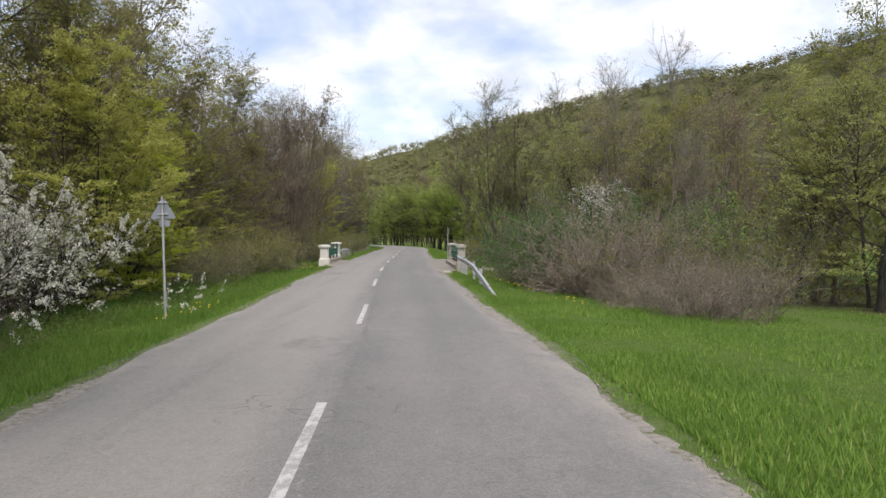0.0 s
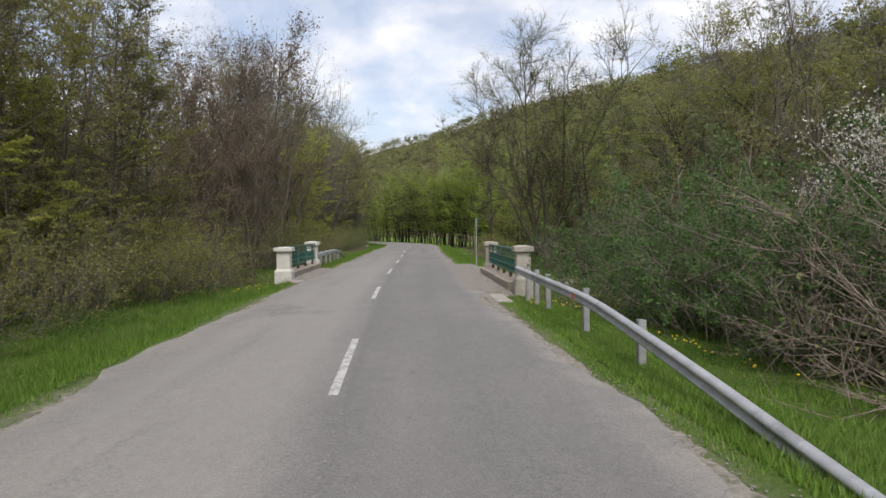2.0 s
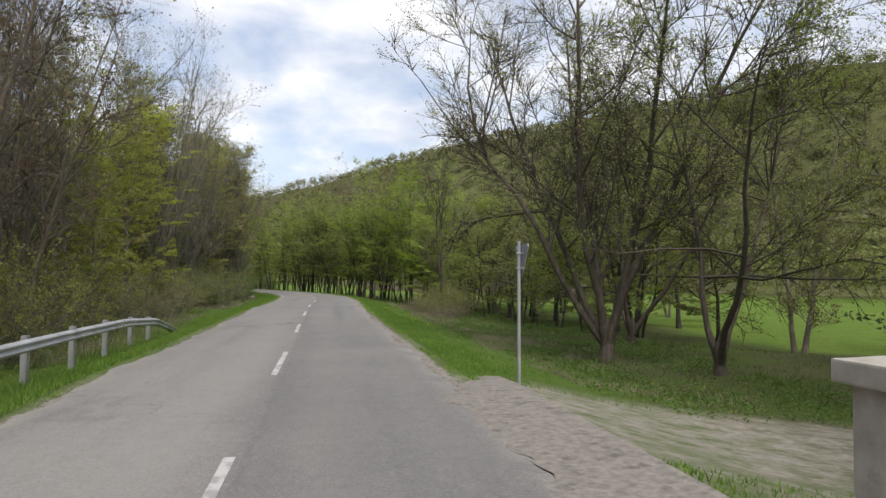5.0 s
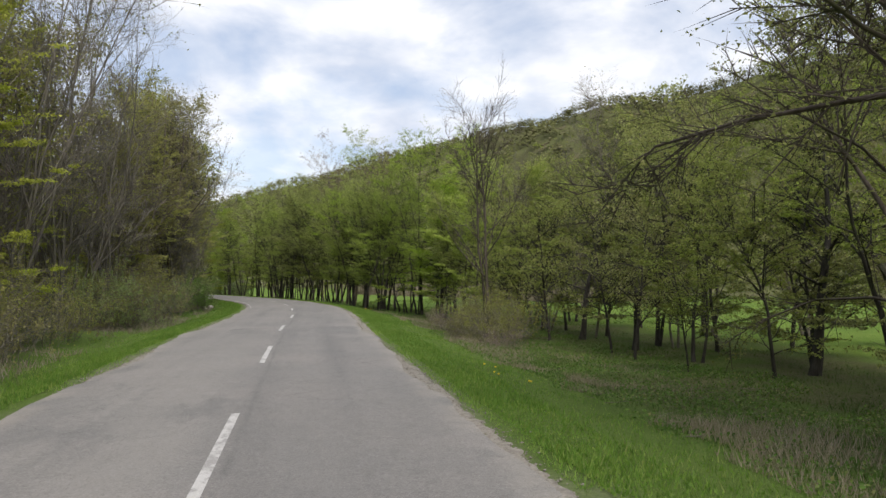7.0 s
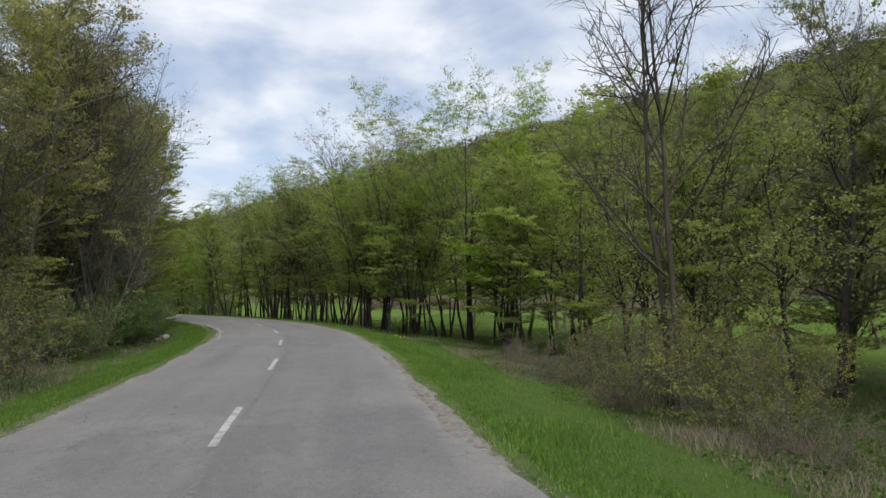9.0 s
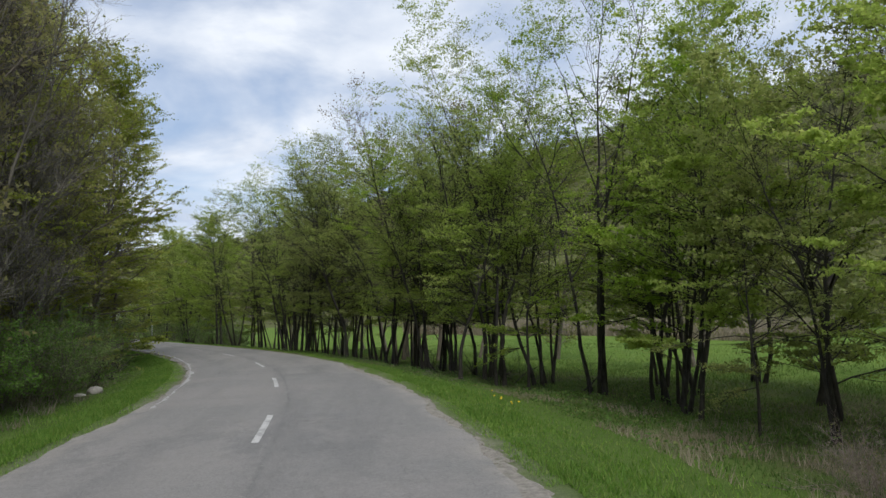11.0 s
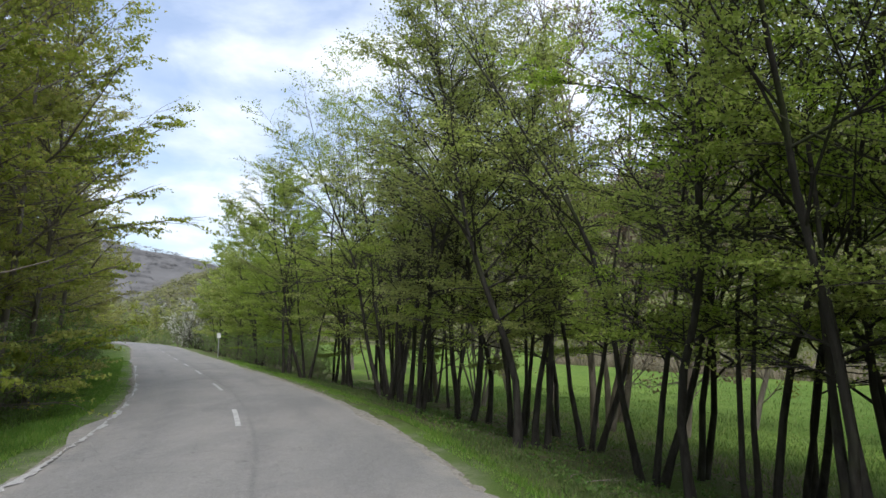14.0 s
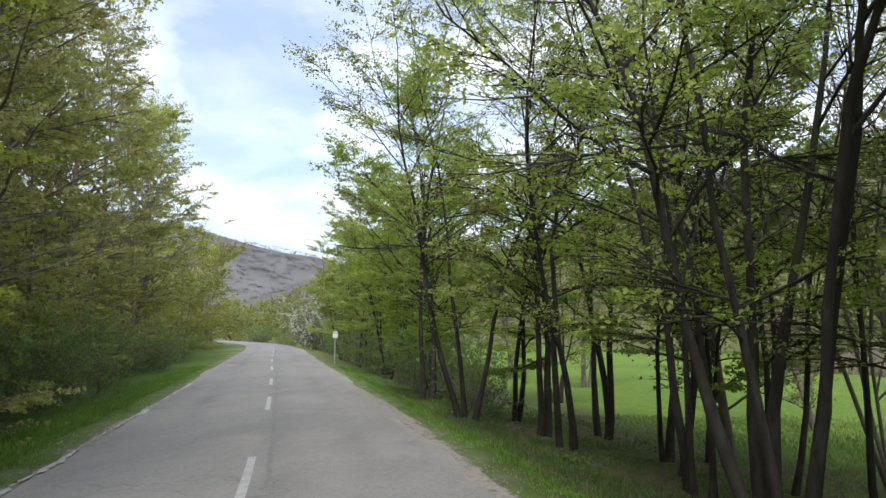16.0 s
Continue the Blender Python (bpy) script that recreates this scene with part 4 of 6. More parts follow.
stock("bare", [tree("bare_tree", 230 + k, BARK_TWIG, LEAF_BUD, height=11.0, stems=s, lean=l, radius=r, bare=0.12, limbs=int(30 / s ** 0.7), limb=0.31 if s < 5 else 0.26, limb_angle=(18, 48) if s < 5 else (14, 34),
                    limb_lift=0.09, twigs=int(460 / s ** 0.85), twig=1.1, shoots=int(2300 / s ** 0.9), shoot=0.5, leaf_count=int(900 / s), leaf_size=0.07, flat=0.3, simple=True, top=0.6, wobble=0.10, stout=0.007)
               for k, (s, l, r) in enumerate(((1, 6, 0.07), (3, 10, 0.05), (2, 8, 0.06), (9, 11, 0.036)))],
      "tall leafless tree with fine grey twigs", "tree", "bare trees")
stock("spreading", [tree("bare_tree", 245, BARK_WILLOW, LEAF_OLIVE, height=9.0, stems=2, lean=6, radius=0.075, bare=0.3, limbs=16, limb=0.44, limb_angle=(32, 52), limb_lift=0.07, twigs=150, twig=0.9, shoots=520, shoot=0.45,
                         leaf_count=0, top=0.55, wobble=0.06, stout=0.008)],
      "leafless tree with a fan of rising grey-brown limbs", "tree", "bare trees")
stock("fan", [tree("willow_tree", 270, BARK_WILLOW, LEAF_MIXED, height=11.6, stems=6, radius=0.11, bare=0.15, limbs=17, limb=0.33, limb_angle=(26, 60), limb_lift=0.11, twigs=230, twig=1.15, shoots=1500, shoot=0.6,
                  leaf_count=4200, leaf_size=0.055, flat=0.3, simple=True, low=0.5, fork=0.9, stout=0.0085, wobble=0.13, skirt=0.75, top=0.45, arms=((176, 30), (12, 14), (132, 36), (205, 15), (300, 20), (80, 24)))],
      "old willow forking low into a round fan of budding limbs", "tree", "willows on the meadow")
stock("willow", [tree("willow_tree", 260 + k, BARK_WILLOW, LEAF_MIXED, height=8.6, stems=s, lean=25, radius=0.09, bare=0.16, limbs=int(28 / s ** 0.7), limb=0.58, limb_angle=(30, 72),
                      limb_lift=0.06, twigs=int(700 / s ** 0.9), twig=1.2, shoots=int(3600 / s ** 0.9), leaf_count=int(22000 / s ** 0.95), leaf_size=0.06, flat=0.35, wobble=0.13, simple=True, fork=0.75, stout=0.0075)
                 for k, s in enumerate((2, 3))],
      "old crooked willow with forked dark trunk and budding twigs", "tree", "willows on the meadow")
stock("sapling", [tree("sapling", 290 + k, BARK_DARK, LEAF_MIXED, height=5.0, stems=1, lean=8, radius=0.055, bare=0.28, limbs=16, limb=0.40, limb_angle=(45, 82),
                       limb_lift=0.05, twigs=150, twig=0.6, shoots=300, leaf_count=3000, leaf_size=0.07, flat=0.6, sides=5, spray=0.13) for k in range(3)],
      "slender young tree with small green leaves", "tree", "meadow saplings")
stock("thicket", [shrub("thicket_shrub", 320 + k, BARK_DRY, LEAF_OLIVE, 2.2 + 0.4 * k, 1.7, 34, 1300, 0.36, 900, 0.05, 0.3, -0.04 - 0.05 * k, extra=500, wobble=0.24) for k in range(3)],
      "tangled leafless shrub of grey-brown twigs", "shrub", "roadside thicket")
stock("brownwood", [shrub("undergrowth_shrub", 340 + k, BARK_TWIG, LEAF_BUD, 2.8, 1.8, 22, 520, 0.42, 3600, 0.06, 0.35, -0.05, extra=300, wobble=0.17) for k in range(3)],
      "grey-brown undergrowth shrub with olive leaves", "shrub", "woodland edge shrubs")
stock("green", [shrub("green_shrub", 360 + k, BARK_GREY, LEAF_DEEP, 3.0, 2.0, 22, 420, 0.42, 12000, 0.052, 0.4, -0.03, extra=320) for k in range(3)],
      "dense green leafy shrub", "shrub", "green shrubs")
stock("lime", [shrub("leafing_shrub", 380 + k, BARK_GREY, LEAF_SHRUB, 2.6, 1.7, 20, 420, 0.42, 6000, 0.06, 0.5, -0.03, extra=260) for k in range(2)],
      "leafing shrub in light spring green", "shrub", "woodland edge shrubs")
stock("blossom", [shrub("blackthorn_shrub", 400 + k, BARK_DARK, BLOSSOM, 3.0, 2.3, 38, 1500, 0.36, 19000, 0.04, 0.2, -0.04, extra=560, wobble=0.16, sprays=1.0) for k in range(2)],
      "blackthorn shrub covered in white blossom", "shrub", "blossoming shrubs")
stock("thorn", [tree("blackthorn_tree", 420, BARK_DARK, BLOSSOM, height=4.2, stems=3, lean=9, radius=0.035, bare=0.6, limbs=9, limb=0.24, limb_angle=(35, 75),
                     twigs=60, twig=0.5, shoots=160, shoot=0.3, leaf_count=900, leaf_size=0.045, flat=0.2, simple=True, sides=5)],
      "small blackthorn tree with white blossom at its top", "tree", "blossoming shrubs")
stock("deadwood", [tree("fallen_branch", 430 + k, BARK_DARK, LEAF_OLIVE, height=2.6, stems=2, lean=62, radius=0.04, bare=0.2, limbs=6, limb=0.4, limb_angle=(25, 60), limb_lift=-0.02, twigs=20, twig=0.5,
                        shoots=60, shoot=0.3, leaf_count=0, wobble=0.2, sides=5) for k in range(2)],
      "dark fallen branch lying under the trees", "branch", "fallen branches")


def scatter(key, y0, y1, l0, l1, count, size=(0.8, 1.2), keep_off=1.2, taken=[]):
    """Plants spread along the road between two distances from its centre line."""
    left = count
    for _ in range(count * 6):
        if not left:
            break
        yy, ll = plant_rng.uniform(y0, y1), plant_rng.uniform(l0, l1)
        x, y = (float(v) for v in on_road(yy, ll))
        if any((x - a) ** 2 + (y - b) ** 2 < (keep_off * min(1, c)) ** 2 for a, b, c in taken) or abs(float(stream(x, y))) < 1.6:
            continue
        s = plant_rng.uniform(*size)
        taken.append((x, y, s))
        plant(key, x, y, s)
        left -= 1

# ---- left woods ----


def row(key, places):
    """Plants at given places: along, to the right, size and, where it matters, the variant."""
    for yy, ll, s, *v in places:
        plant(key, *(float(c) for c in on_road(yy, ll)), s, None, v[0] if v else None)


row("blossom", ((9.4, -6.7, 0.95), (11.6, -6.6, 0.95), (7.2, -6.8, 0.9), (12.9, -7.0, 0.95), (10.6, -8.6, 1.15), (8.4, -9.0, 1.15)))
row("dome", ((15.4, -7.0, 1.05, 0), (18.0, -6.7, 0.8, 1), (13.2, -7.9, 1.0, 1)))
row("yellow", ((22.5, -8.0, 0.7), (25.2, -7.4, 0.62), (27.6, -7.3, 0.55), (19.8, -6.7, 0.5, 2), (18.8, -7.6, 0.52), (21.6, -7.2, 0.5)))
plant("willow", *(float(c) for c in on_road(12.2, -11.0)), 1.2, 75, 1)
row("bud_tall", ((15.5, -9.8, 0.74), (18.4, -9.2, 0.72), (21.2, -8.8, 0.74), (23.8, -8.4, 0.72), (26.2, -8.0, 0.66), (29.0, -8.4, 0.64), (25.0, -10.4, 0.8)))
row("olive", ((22.6, -10.6, 0.95), (27.6, -9.6, 0.85), (31.0, -8.2, 0.8), (30.0, -10.5, 0.9), (33.5, -9.5, 0.85)))
row("olive", ((9.5, -10.0, 1.0), (15.6, -11.0, 1.1), (17.4, -8.3, 0.85), (11.0, -11.5, 1.1)))
row("thicket", ((7.6, -6.1, 0.6), (5.5, -6.6, 0.7)))
row("brownwood", ((20.9, -6.0, 0.6), (22.2, -5.8, 0.65), (24.2, -6.1, 0.8), (26.0, -5.7, 0.7), (28.1, -6.0, 0.8), (30.2, -5.8, 0.7), (32.0, -6.2, 0.75)))
scatter("olive", 6, 33, -15, -8.5, 15, (0.9, 1.2), 2.0)
row("bud_tall", ((31.6, -7.6, 0.68), (34.0, -8.0, 0.72), (36.4, -7.6, 0.66), (32.8, -10.0, 0.8), (28.6, -6.8, 0.5), (33.0, -6.6, 0.45)))
scatter("red", 38, 53, -11, -5.6, 14, (0.8, 1.1), 1.5)
scatter("bare", 31, 56, -17, -8, 8, (0.9, 1.2), 2.2)
row("brownwood", ((32.0, -4.9, 0.6), (33.2, -5.5, 0.75), (34.4, -5.0, 0.55), (30.8, -5.3, 0.65), (36.8, -5.8, 0.75), (38.8, -4.7, 0.6), (40.2, -4.9, 0.65), (29.4, -5.6, 0.7)))
scatter("brownwood", 33, 56, -7.5, -4.9, 15, (0.6, 0.95), 0.8)
scatter("brownwood", 56, 82, -6.6, -5.0, 13, (0.5, 0.85), 0.8)
scatter("lime", 70, 94, -6.4, -5.2, 8, (0.5, 0.9), 0.8)
row("tall", ((71.5, -8.6, 0.8), (76.5, -8.8, 0.85), (80.0, -7.4, 0.7), (84.0, -7.6, 0.8), (88.0, -7.8, 0.85), (92.0, -7.4, 0.85), (95.8, -7.6, 0.9)))
row("yellow", ((57.6, -6.6, 0.72), (60.0, -7.4, 0.85), (62.4, -6.5, 0.78), (64.8, -7.2, 0.9), (67.2, -6.7, 0.88)))
row("bare", ((70.0, -7.6, 1.3, 3), (72.6, -6.9, 1.22, 1), (75.2, -7.4, 1.3, 3), (78.4, -7.0, 1.0, 1), (81.0, -7.6, 1.0, 2), (87.0, -5.7, 0.95, 3), (90.6, -6.2, 1.0, 1), (93.4, -6.0, 1.0, 0), (96.5, -6.2, 1.1, 1)))
row("spreading", ((87.0, -6.2, 1.15), (91.5, -6.3, 1.2)))
row("olive", ((88.0, -6.8, 1.0), (91.5, -7.0, 1.1), (95.0, -6.6, 1.05), (98.0, -7.0, 1.1)))
row("olive", ((69.5, -9.5, 1.0), (74, -9.8, 1.05), (77, -9.4, 0.9), (80, -9.8, 1.0), (83.2, -7.0, 0.9), (85.5, -8.6, 1.0), (88.6, -8.6, 1.0), (91.0, -7.4, 0.95), (93.6, -8.8, 1.1), (96.4, -7.6, 1.0), (99.0, -8.6, 1.1), (63, -10.0, 1.0), (59, -10.5, 1.0)))
row("bare", ((52.0, -8.6, 1.2, 3), (54.6, -8.0, 1.25, 3), (57.0, -8.4, 1.25, 1), (58.0, -9.0, 1.1, 3), (61.2, -9.4, 1.15, 1), (64.0, -9.2, 1.1, 3), (66.6, -8.8, 1.1, 3)))
scatter("lime", 92, 150, -5.8, -4.8, 34, (0.55, 0.95), 0.7)
row("tall", [(101.0 + 3.2 * k, -6.7 + (0.3 if k > 2 else 0) - 0.7 * (k % 3), 0.98 + 0.09 * (k % 4), k) for k in range(16)])
row("tall", ((103.4, -5.7, 0.95, 0), (107.6, -5.6, 1.0, 1), (99.0, -6.0, 0.9, 1), (112.2, -6.3, 0.85, 0), (116.4, -6.2, 0.8, 1), (121.0, -6.2, 0.82, 0), (126.0, -6.0, 0.8, 1)))
scatter("yellow", 152, 205, -8, -4.6, 10, (0.9, 1.2), 2.4)
# ---- right side before the bridge ----
row("thicket", ((10.6, 6.1, 0.55, 0), (11.3, 6.8, 0.62, 2), (12.3, 6.3, 0.66, 1), (10.9, 7.3, 0.55, 1), (12.6, 7.4, 0.7, 0), (14.0, 6.1, 0.42, 1), (15.2, 6.3, 0.5, 0)))
row("thicket", ((17.0, 6.5, 0.9, 2), (18.0, 6.6, 1.15, 1), (18.8, 7.2, 1.35, 2), (18.0, 7.6, 1.35, 0), (19.6, 6.6, 1.0, 0), (20.0, 7.8, 1.3, 1)))
row("brownwood", ((14.4, 8.4, 0.5), (17.6, 7.4, 0.8), (19.8, 7.2, 0.7)))
row("thorn", ((22.7, 7.6, 1.0),))
row("green", ((19.8, 6.5, 0.8), (21.2, 6.0, 0.9), (22.6, 6.2, 0.95), (24.4, 6.2, 1.05), (26.2, 6.4, 1.0), (28.2, 6.6, 1.05), (20.6, 7.4, 1.0)))
row("green", ((24.0, 8.6, 1.35), (26.8, 8.2, 1.35), (29.6, 8.4, 1.4), (32.6, 8.8, 1.4), (36.0, 9.0, 1.3), (21.4, 10.2, 1.3), (28.0, 10.4, 1.6)))
row("green", ((23.2, 7.4, 0.85), (25.4, 7.0, 0.9), (27.2, 7.6, 1.0), (24.6, 9.2, 1.05), (29.0, 8.0, 1.0)))
row("lime", ((17.4, 9.6, 1.25), (18.6, 10.4, 1.15)))
row("brownwood", ((16.4, 10.6, 1.0), (17.5, 12.5, 1.2)))
scatter("olive", 4, 32, 14, 24, 12, (0.7, 0.95), 2.4)
scatter("red", 12, 40, 13, 24, 8, (0.75, 0.95), 2.4)
row("yellow", ((3, 19, 1.1), (8, 18, 1.15), (13, 17.5, 1.1), (17, 19, 1.15)))
row("grove", ((18.5, 12.5, 0.85, 1), (15.5, 12.8, 0.85, 3), (13.4, 11.6, 0.8, 1)))
row("bare", ((20.0, 14.0, 0.75, 3), (16.0, 15.5, 0.8, 1), (24.0, 12.5, 0.75, 3), (12.0, 16.0, 0.8, 2), (27.0, 13.0, 0.8, 1), (8.0, 17.0, 0.85, 3)))
# ---- right side by the bridge ----
row("green", ((32.6, 6.4, 0.9), (34.6, 7.2, 1.0), (36.6, 6.6, 0.8), (35.6, 9.2, 1.15), (38.6, 8.2, 0.95), (31.0, 9.4, 1.1)))
row("brownwood", ((30.4, 5.8, 0.9), (31.8, 7.4, 1.0), (33.6, 5.4, 0.8), (37.4, 8.0, 0.8), (40.0, 9.4, 0.9)))
row("bare", ((42.0, 10.8, 0.85, 3), (36.5, 11.0, 0.9, 3), (40.5, 12.5, 1.05, 1), (33.5, 12.5, 1.0, 3), (44.0, 13.5, 0.9, 2), (31.0, 13.5, 1.1, 1), (30.0, 10.5, 0.95, 0)))
row("olive", ((84, 20, 0.72), (92, 19, 0.8), (99, 17, 0.9), (76, 21, 0.68), (69, 20, 0.65), (106, 16, 1.0), (31.5, 9.6, 0.75), (34.0, 10.8, 0.8), (37.5, 10.0, 0.7), (39.5, 13.0, 0.8), (29.0, 12.5, 0.8), (43.5, 15.0, 0.75)))
scatter("olive", 34, 56, 15, 24, 7, (0.75, 1.0), 2.2)
row("grove", ((33.0, 10.2, 0.8), (36.2, 11.4, 0.9), (38.6, 10.6, 0.85), (41.4, 12.6, 0.95), (31.4, 11.8, 0.95), (35.0, 14.0, 1.1), (39.5, 15.0, 1.1), (44.5, 16.0, 1.0), (48.0, 14.5, 0.9)))
# ---- the meadow's edge ----
for yy, ll, s, v, turn in ((50.0, 9.9, 0.95, 1, 130), (57.5, 11.0, 0.95, 1, 200)):
    plant("willow", *(float(c) for c in on_road(yy, ll)), s, turn, v)
plant("fan", *(float(c) for c in on_road(52.3, 8.0)), 1.05, 0, 0)
row("sapling", ((70.4, 10.3, 1.0), (68.5, 10.2, 0.9), (77.0, 8.8, 1.0), (64.5, 9.8, 0.7), (74.2, 9.4, 1.0), (80.0, 8.6, 1.1)))
row("grove", ((64.5, 13.1, 1.2, 1), (58.5, 11.5, 0.90), (61.5, 13.0, 0.96), (63.5, 11.4, 0.76), (60.0, 15.5, 1.01), (65.2, 13.8, 0.85), (67.4, 11.6, 0.76), (69.4, 13.4, 1.02), (71.2, 11.4, 0.95), (73.2, 13.0, 1.08), (75.4, 11.0, 1.02),
              (77.2, 12.8, 1.1), (79.4, 10.8, 1.0), (81.2, 12.6, 1.08), (83.4, 10.6, 0.96), (85.2, 12.4, 1.06), (87.2, 10.4, 0.96), (89.4, 12.0, 1.06), (91.6, 10.4, 1.01), (66.0, 17.0, 1.06), (71.0, 17.0, 1.12), (76.0, 16.5, 1.12),
              (81.5, 16.5, 1.06), (87.0, 15.5, 1.06), (93.0, 13.5, 1.01)))
row("hornbeam", ((82.6, 8.6, 0.85, 1), (85.4, 8.8, 0.9, 2), (78.0, 9.2, 0.8, 4), (88.0, 8.0, 0.9, 0), (90.0, 8.8, 0.9, 4)))
row("bare", ((76.5, 12.0, 0.9, 0), (71.5, 13.0, 0.85, 2), (80.5, 11.5, 0.9, 3)))
row("spreading", ((74.2, 7.05, 1.0, 0),))
row("brownwood", ((72.6, 7.4, 0.75), (73.8, 6.4, 0.6), (75.2, 7.1, 0.75), (71.0, 6.8, 0.55), (77.0, 7.2, 0.65), (74.6, 8.2, 0.8), (79.2, 7.4, 0.6)))
row("thicket", ((77.5, 6.3, 0.5), (69.5, 6.4, 0.35), (74.0, 6.0, 0.3), (82.0, 6.6, 0.4)))
# ---- the row of hornbeams ----
row("full", ((86.1, 7.9, 0.62, 0), (88.8, 8.15, 0.95, 2), (90.7, 8.8, 1.05, 1), (92.1, 8.0, 1.12, 5), (94.0, 6.9, 0.9, 0), (94.8, 6.4, 1.08, 1), (95.3, 7.9, 1.08, 2), (96.5, 6.7, 1.12, 1), (97.5, 7.4, 1.12, 5)))
row("airy", (
             (95.4, 5.4, 0.9, 0), (96.0, 8.6, 1.0, 3), (98.4, 6.3, 1.0, 2), (98.9, 7.3, 1.0, 0), (99.1, 5.6, 1.03, 3), (100.8, 5.9, 1.05, 4), (101.2, 5.3, 1.0, 0), (102.4, 5.5, 1.05, 3), (104.3, 4.3, 1.05, 0), (105.1, 5.1, 1.08, 2), (103.2, 6.9, 1.0, 2), (101.6, 7.3, 1.0, 3),
             (105.3, 6.2, 1.05, 3), (106.3, 5.2, 1.05, 4), (107.4, 6.7, 1.0, 2), (99.9, 7.0, 1.0, 2), (108.1, 3.8, 1.05, 2), (108.3, 4.9, 1.05, 1), (109.5, 6.0, 1.08, 0), (111.5, 4.1, 1.05, 3), 
             (113.9, 5.0, 1.08, 4), (115.2, 5.6, 1.0, 0), (116.4, 4.5, 1.0, 2), (118.7, 5.1, 1.02, 1), (118.8, 3.6, 1.0, 3), (120.6, 5.2, 1.0, 2), (122.2, 3.6, 1.0, 1)))
row("open", ((113.2, 6.8, 1.05, 2), (116.8, 6.4, 1.05, 1), (119.6, 6.7, 1.05, 3)))
row("open", ((112.6, 5.0, 1.08, 3), (114.8, 6.8, 1.05, 2)))
row("hornbeam", ((93.0, 10.4, 0.9, 4), (100.5, 9.4, 0.9, 0), (117.2, 7.4, 1.0, 2)))
row("hornbeam", [(123.4 + 2.6 * k, 4.1 + 0.5 * (k % 3), 0.92 + 0.05 * (k % 4), k) for k in range(11)])
row("lime", [(121.5 + 3.1 * k, 4.6 + 0.4 * (k % 2), 0.7 + 0.12 * (k % 3)) for k in range(9)])
scatter("hornbeam", 126, 172, 5.5, 9.5, 14, (0.8, 1.0), 2.0)
row("deadwood", ((98.0, 6.6, 0.9), (97.0, 6.0, 1.0), (99.4, 7.0, 0.7), (95.8, 7.0, 0.8), (93.4, 7.8, 0.9), (98.4, -5.0, 0.8), (100.2, -5.2, 0.7), (96.6, -5.4, 0.9)))
scatter("olive", 104, 150, 10, 16, 6, (0.8, 1.0), 2.4)
row("red", ((118, 8.5, 1.15, 1), (109.2, 9.0, 1.35, 0), (110.8, 10.6, 1.35, 2), (108.2, 10.6, 1.3, 1)))
row("bare", ((114.5, 8.4, 1.05, 3),))
scatter("lime", 150, 210, 3.6, 7, 12, (0.9, 1.4))
scatter("yellow", 150, 215, 4.6, 11, 12, (0.6, 0.85), 2.4)
row("blossom", ((168.5, 4.6, 1.9), (171, 6.0, 1.7)))


def clump_woods(name, spots, tri, per, leaf_mat, label, category, wide=0.36, rough=0.4):
    """Far trees as one mesh: an uneven crown of many loose tufts round each spot (x, y, z, height)."""
    rng = np.random.default_rng(77)
    c = np.repeat(spots, per, 0)
    n = len(c)
    d = unit(rng.normal(0, 1, (n, 3)))
    h = c[:, 3]
    reach = np.stack([wide * h, wide * h, 0.46 * h], 1) * rng.uniform(0.75, 1.25, (n, 1))
    p = c[:, :3] + d * reach * (rng.random(n) ** 0.4)[:, None] + np.stack([0 * h, 0 * h, 0.55 * h], 1)
    face = unit(d * (0.9 * rough) + np.array([0, -0.2, 0.7]) + rng.normal(0, rough, (n, 3)))
    a = unit(np.cross(face, rng.normal(0, 1, (n, 3))))
    b = np.cross(face, a)
    s = (tri * rng.uniform(0.5, 1.3, n))[:, None]
    V = np.stack([p + a * s, p - a * s * 0.6 + b * s * 0.7, p - a * s * 0.6 - b * s * 0.7], 1).reshape(-1, 3)
    ob = mesh_object(name, V, [np.arange(3 * n).reshape(-1, 3)], leaf_mat, False)
    return tagged(ob, label, category, kind="stuff")


far_rng = np.random.default_rng(5)


def hill_spots(count, x0, x1, y0, y1, low, lo_h, hi_h):
    x, y = far_rng.uniform(x0, x1, count), far_rng.uniform(y0, y1, count)
    z = hills(x, y)
    k = z > low
    x, y = x[k], y[k]
    return np.stack([x, y, land(x, y) - 0.5, far_rng.uniform(lo_h, hi_h, len(x))], 1)


clump_woods("hillside_woods", hill_spots(4600, 60, 215, -20, 300, 1.0, 3.5, 5.5), 0.36, 60, WOODS_HILL, "budding olive woods on the near hillside", "woods", 0.4, 0.2)
clump_woods("hill_woods", hill_spots(7500, -200, 240, 290, 600, 2.0, 4, 6), 0.75, 26, WOODS_HILL, "spring woods in olive and brown covering the hill", "woods", 0.42, 0.16)
clump_woods("far_hill_woods", hill_spots(5200, -560, -150, 380, 760, 8.0, 1.6, 2.4), 0.9, 12, WOODS_FAR, "bare woods on the distant hill, greyed by haze put into their colour", "woods", 1.9, 0.08)


def belt(count, y0, y1, l0, l1, h0, h1):
    yy, ll = far_rng.uniform(y0, y1, count), far_rng.uniform(l0, l1, count)
    x, y = on_road(yy, ll)
    return np.stack([x, y, land(x, y) - 0.3, far_rng.uniform(h0, h1, count)], 1)


clump_woods("left_woods", np.concatenate([belt(130, -20, 60, -34, -15.5, 9, 12), belt(150, 60, 200, -28, -13, 10, 13)]), 0.24, 680, LEAF_BUD, "dense budding woods behind the roadside trees", "woods")
